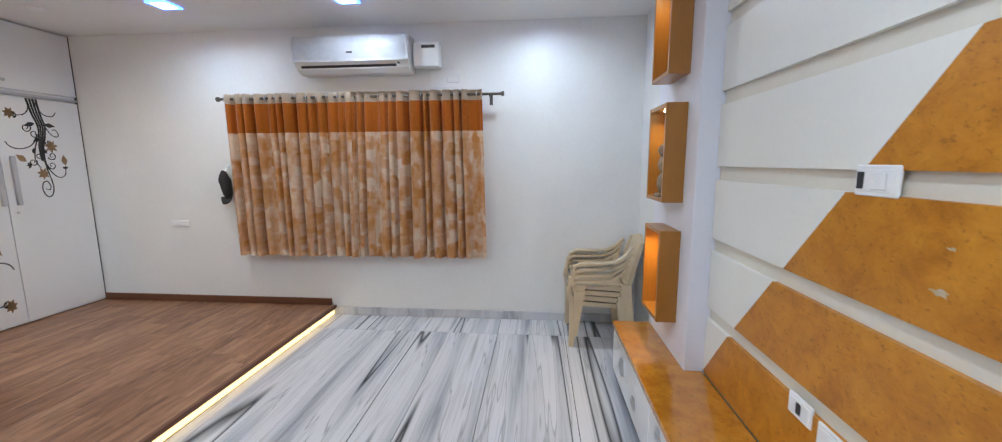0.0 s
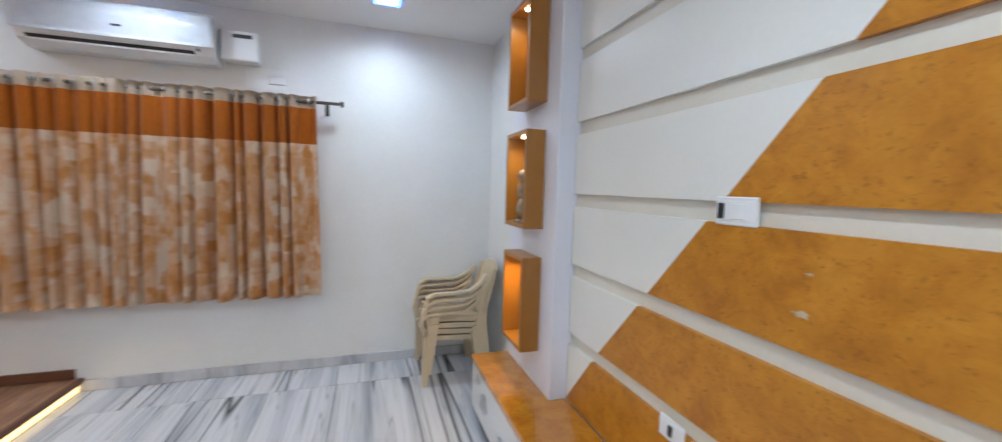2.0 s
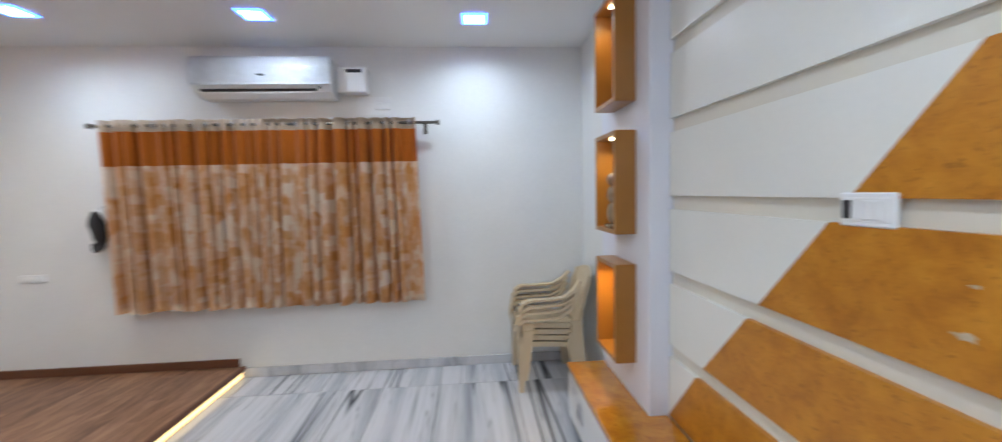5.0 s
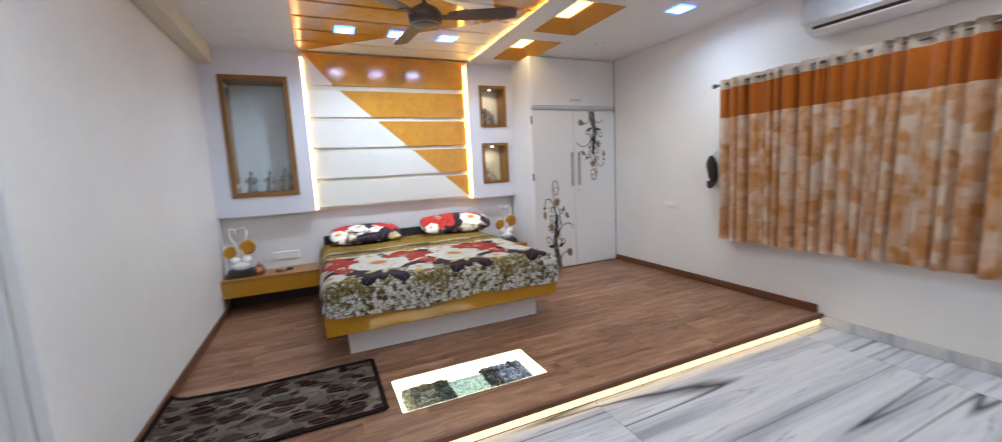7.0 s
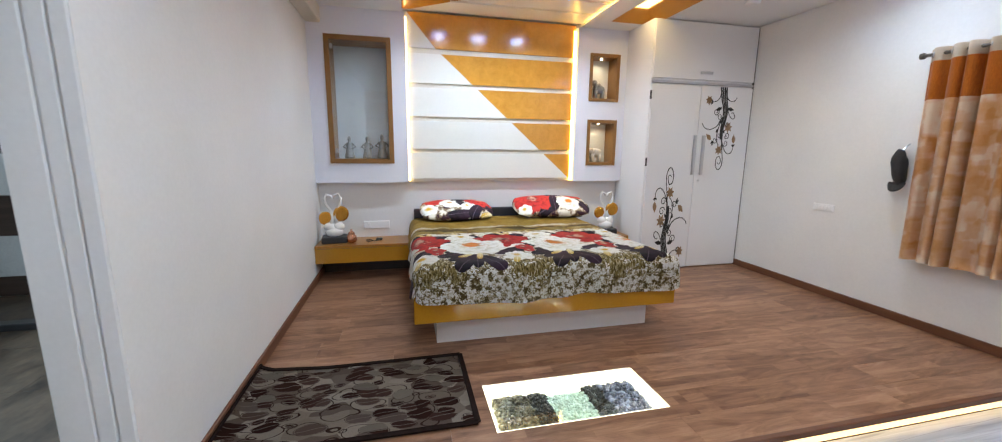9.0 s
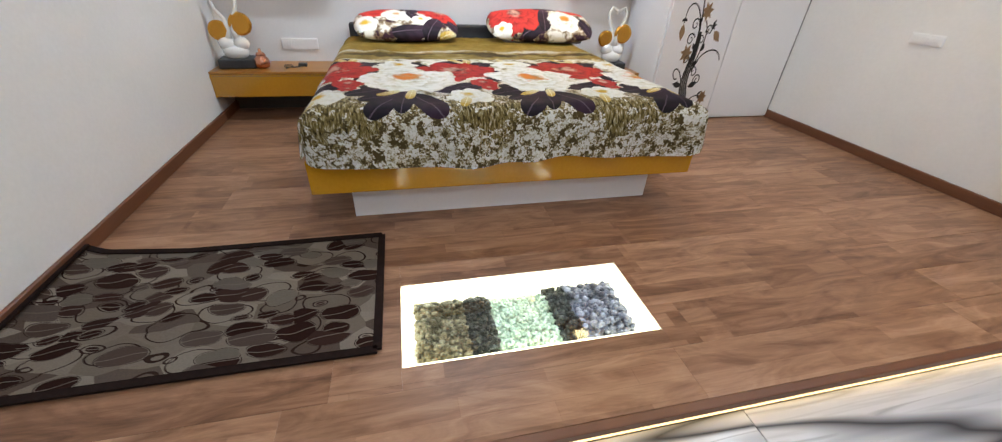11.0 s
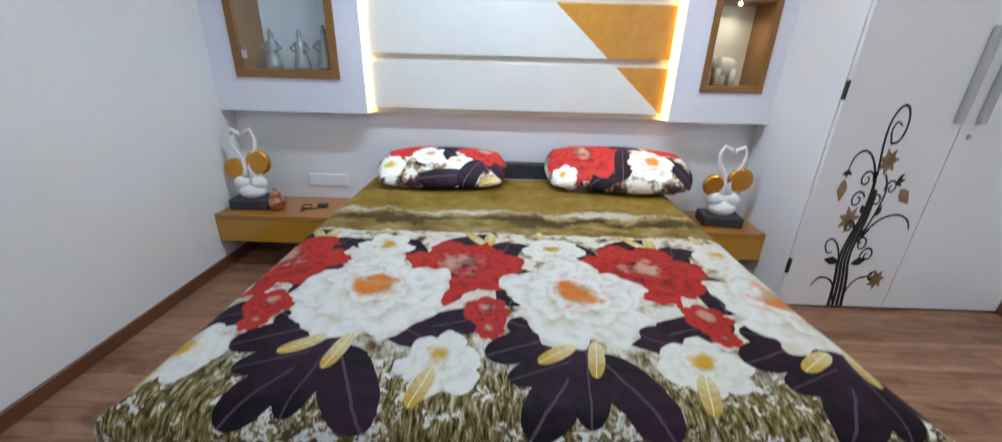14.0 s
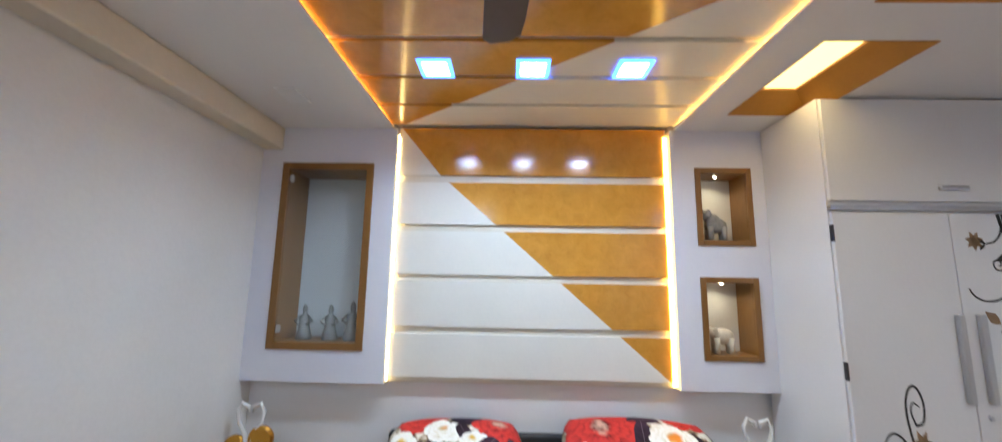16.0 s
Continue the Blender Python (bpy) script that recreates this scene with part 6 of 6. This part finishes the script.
# ---- bathroom beyond the opening ----
structure("wall_bath_west", block(-5.3, -5.12, -4.0, SOUTH - 0.20, -0.1, 2.6), BATH_WHITE, "bathroom wall behind the striped tiles", "wall")
structure("wall_bath_south", block(-5.3, EAST, -4.0, -3.8, -0.1, 2.6), BATH_WHITE, "plain pale bathroom wall", "wall")
structure("wall_bath_east", block(-1.0, -0.9, -3.8, SOUTH - 0.20, -0.1, 2.6), BATH_WHITE, "plain pale bathroom wall", "wall")
bw = structure("wall_bath_tiling", block(-5.12, -5.112, -3.8, SOUTH - 0.21, 0.0, 2.4), BATH_WHITE, "horizontal bands of dark and white wall tiles", "wall tiling")
zs = [0.0, 0.18, 0.55, 0.91, 1.27, 1.62, 1.99, 2.30]
for k, (a, c) in enumerate(zip(zs, zs[1:])):
    for y in (-3.75, -3.15, -2.55, -1.95, -1.35):
        part("tile", block(-5.112, -5.10, y, y + 0.597, a + 0.001, c - 0.002, 0.001), BATH_DARK if k % 2 == 0 else BATH_WHITE, bw)
fl = structure("floor_bath", block(-5.1, -1.0, -3.8, SOUTH - 0.0, -0.08, -0.012), BATH_FLOOR, "mottled brown stone bathroom floor tiles", "floor")
for i in range(7):
    for j in range(5):
        part("tile", block(-5.1 + 0.6 * i + 0.001, -4.5003 + 0.6 * i, -3.78 + 0.6 * j + 0.001, -3.1803 + 0.6 * j, -0.014, -0.002, 0.001), BATH_FLOOR, fl)
structure("threshold_bath", block(-4.32, -4.22, -3.8, SOUTH - 0.20, -0.005, 0.05, 0.006), DARK_PLASTIC, "dark stone threshold of the shower", "threshold")
bm = bmesh.new()
for k in range(-2, 9):
    block(-4.4 + 0.33 * k, -4.1 + 0.33 * k, -3.8, SOUTH - 0.205, 2.575, 2.598, 0.003, bm)
structure("ceiling_bath", bm, BATH_CEIL, "orange and red striped wooden bathroom ceiling boards", "ceiling")
structure("cove_light_5", block(-5.118, -5.07, -3.78, SOUTH - 0.22, 2.305, 2.375), glow("bath_led", (0.85, 0.93, 1.0), 7.0), "cool light band above the bathroom tiles", "cove light")
gl = thing("glass_door", (-4.22, -2.93, 0.03), "frosted blue glass shower door standing open", "glass door")
part("leaf", block(0, 0.76, -0.005, 0.005, 0.02, 2.13, 0.002), FROST, gl, "frosted blue glass leaf")
for z in (0.30, 1.75):
    part("hinge", block(-0.02, 0.07, -0.016, 0.016, z, z + 0.09, 0.003), DARK_METAL, gl, "metal glass hinge")
part("handle", tube([(0.30, -0.01, 0.93), (0.30, -0.05, 0.93), (0.68, -0.05, 0.93), (0.68, -0.01, 0.93)], 0.009, 8), STEEL, gl, "steel towel-bar handle")
part("pull", tube([(0.70, 0.01, 0.93), (0.70, 0.05, 0.93), (0.70, 0.05, 1.10), (0.70, 0.01, 1.10)], 0.008, 8), STEEL, gl, "steel pull")
gl.rotation_euler = (0, 0, radians(47))
fx = thing("glass_partition", (-4.27, -3.78, 0.05), "fixed frosted blue glass shower partition", "glass partition")
part("leaf", block(-0.005, 0.005, 0, 0.74, 0, 2.15, 0.002), FROST, fx)
part("rail", block(-0.012, 0.012, 0, 2.7, 2.15, 2.18, 0.003), STEEL, fx)
part("jamb", block(-0.012, 0.012, 1.58, 1.605, 0, 2.15, 0.003), STEEL, fx)
mx = thing("shower_mixer", (-5.10, -2.98, 1.22), "dark shower mixer on the tiled wall", "mixer tap")
part("body", tube([(0, 0, 0), (0.05, 0, 0)], [0.06, 0.05], 16), DARK_PLASTIC, mx)
part("lever", block(0.045, 0.06, -0.008, 0.008, 0, 0.09, 0.003), STEEL, mx)
bk = thing("bin", (-4.85, -2.45, 0.0), "black plastic bin with a pale rim", "bin")
part("bucket", lathe([(0.10, 0), (0.125, 0.30), (0.12, 0.30), (0.09, 0.02)], 20), DARK_PLASTIC, bk)
part("rim", ring((0, 0, 0.30), 0.123, 0.01, "z", n=20), PLASTIC_WHITE, bk)
dr = thing("bathroom_door", (-1.09, SOUTH - 0.20, 0.0), "white bathroom door ajar with staggered orange inlays", "door")
part("leaf", block(-0.74, 0.0, -0.035, 0.0, 0.01, 2.08, 0.003), GLOSS_WHITE, dr)
for k in range(9):
    a = (0.0, 0.08, 0.03)[k % 3]
    part("inlay", block(-0.738 + a, -0.60 + a + 0.05 * (k % 2), 0.0005, 0.004, 0.12 + 0.17 * k, 0.165 + 0.17 * k, 0.001), ORANGE, dr, "orange laminate inlay")
part("pull_handle", tube([(-0.66, 0.0, 0.62), (-0.66, 0.045, 0.62), (-0.66, 0.045, 1.12), (-0.66, 0.0, 1.12)], 0.011, 8), NICHE_WOOD, dr, "brown pull bar")
dr.rotation_euler = (0, 0, radians(13))

# ---- floor pieces ----
rnd = random.Random(4)
x = STEP - 0.0305
while x > WEST + 0.02:
    x0 = max(x - 0.193, WEST)
    y = SOUTH - rnd.uniform(0.1, 1.0)
    while y < NORTH:
        y1 = y + 1.21
        a, c = max(y, SOUTH), min(y1, NORTH)
        if c - a > 0.03:
            cuts = [(a, c, x0, x)]
            if x0 < TX1 and x > TX0 and a < TY1 and c > TY0:
                cuts = []
                if a < TY0:
                    cuts.append((a, TY0, x0, x))
                if c > TY1:
                    cuts.append((TY1, c, x0, x))
                m0, m1 = max(a, TY0), min(c, TY1)
                if x > TX1 + 0.004:
                    cuts.append((m0, m1, TX1, x))
                if x0 < TX0 - 0.004:
                    cuts.append((m0, m1, x0, TX0))
            bm = bmesh.new()
            for p, q, u, v in cuts:
                block(u + 0.0002, v - 0.0002, p + 0.0002, q - 0.0002, DECK - 0.012, DECK, 0.0005 if len(cuts) == 1 else 0.0, bm)
            if cuts:
                part("plank", bm, FLOOR_WOOD, deck)
            else:
                bm.free()
        y = y1
    x = x0

stone = structure("floor_marble", block(STEP - 0.03, EAST, SOUTH - 0.0, NORTH, -0.08, -0.013), SHADOW_GAP, "polished white marble slabs with long black veins", "floor")
xs = [STEP - 0.022, -1.42, -0.82, -0.395, 0.17, EAST]
for a, c in zip(xs, xs[1:]):
    for y0, y1 in ((SOUTH, 1.55), (1.55, 3.43), (3.43, NORTH)):
        part("slab", block(a + 0.002, c - 0.002, y0 + 0.002, y1 - 0.002, -0.013, 0.0, 0.0006), MARBLE, stone)
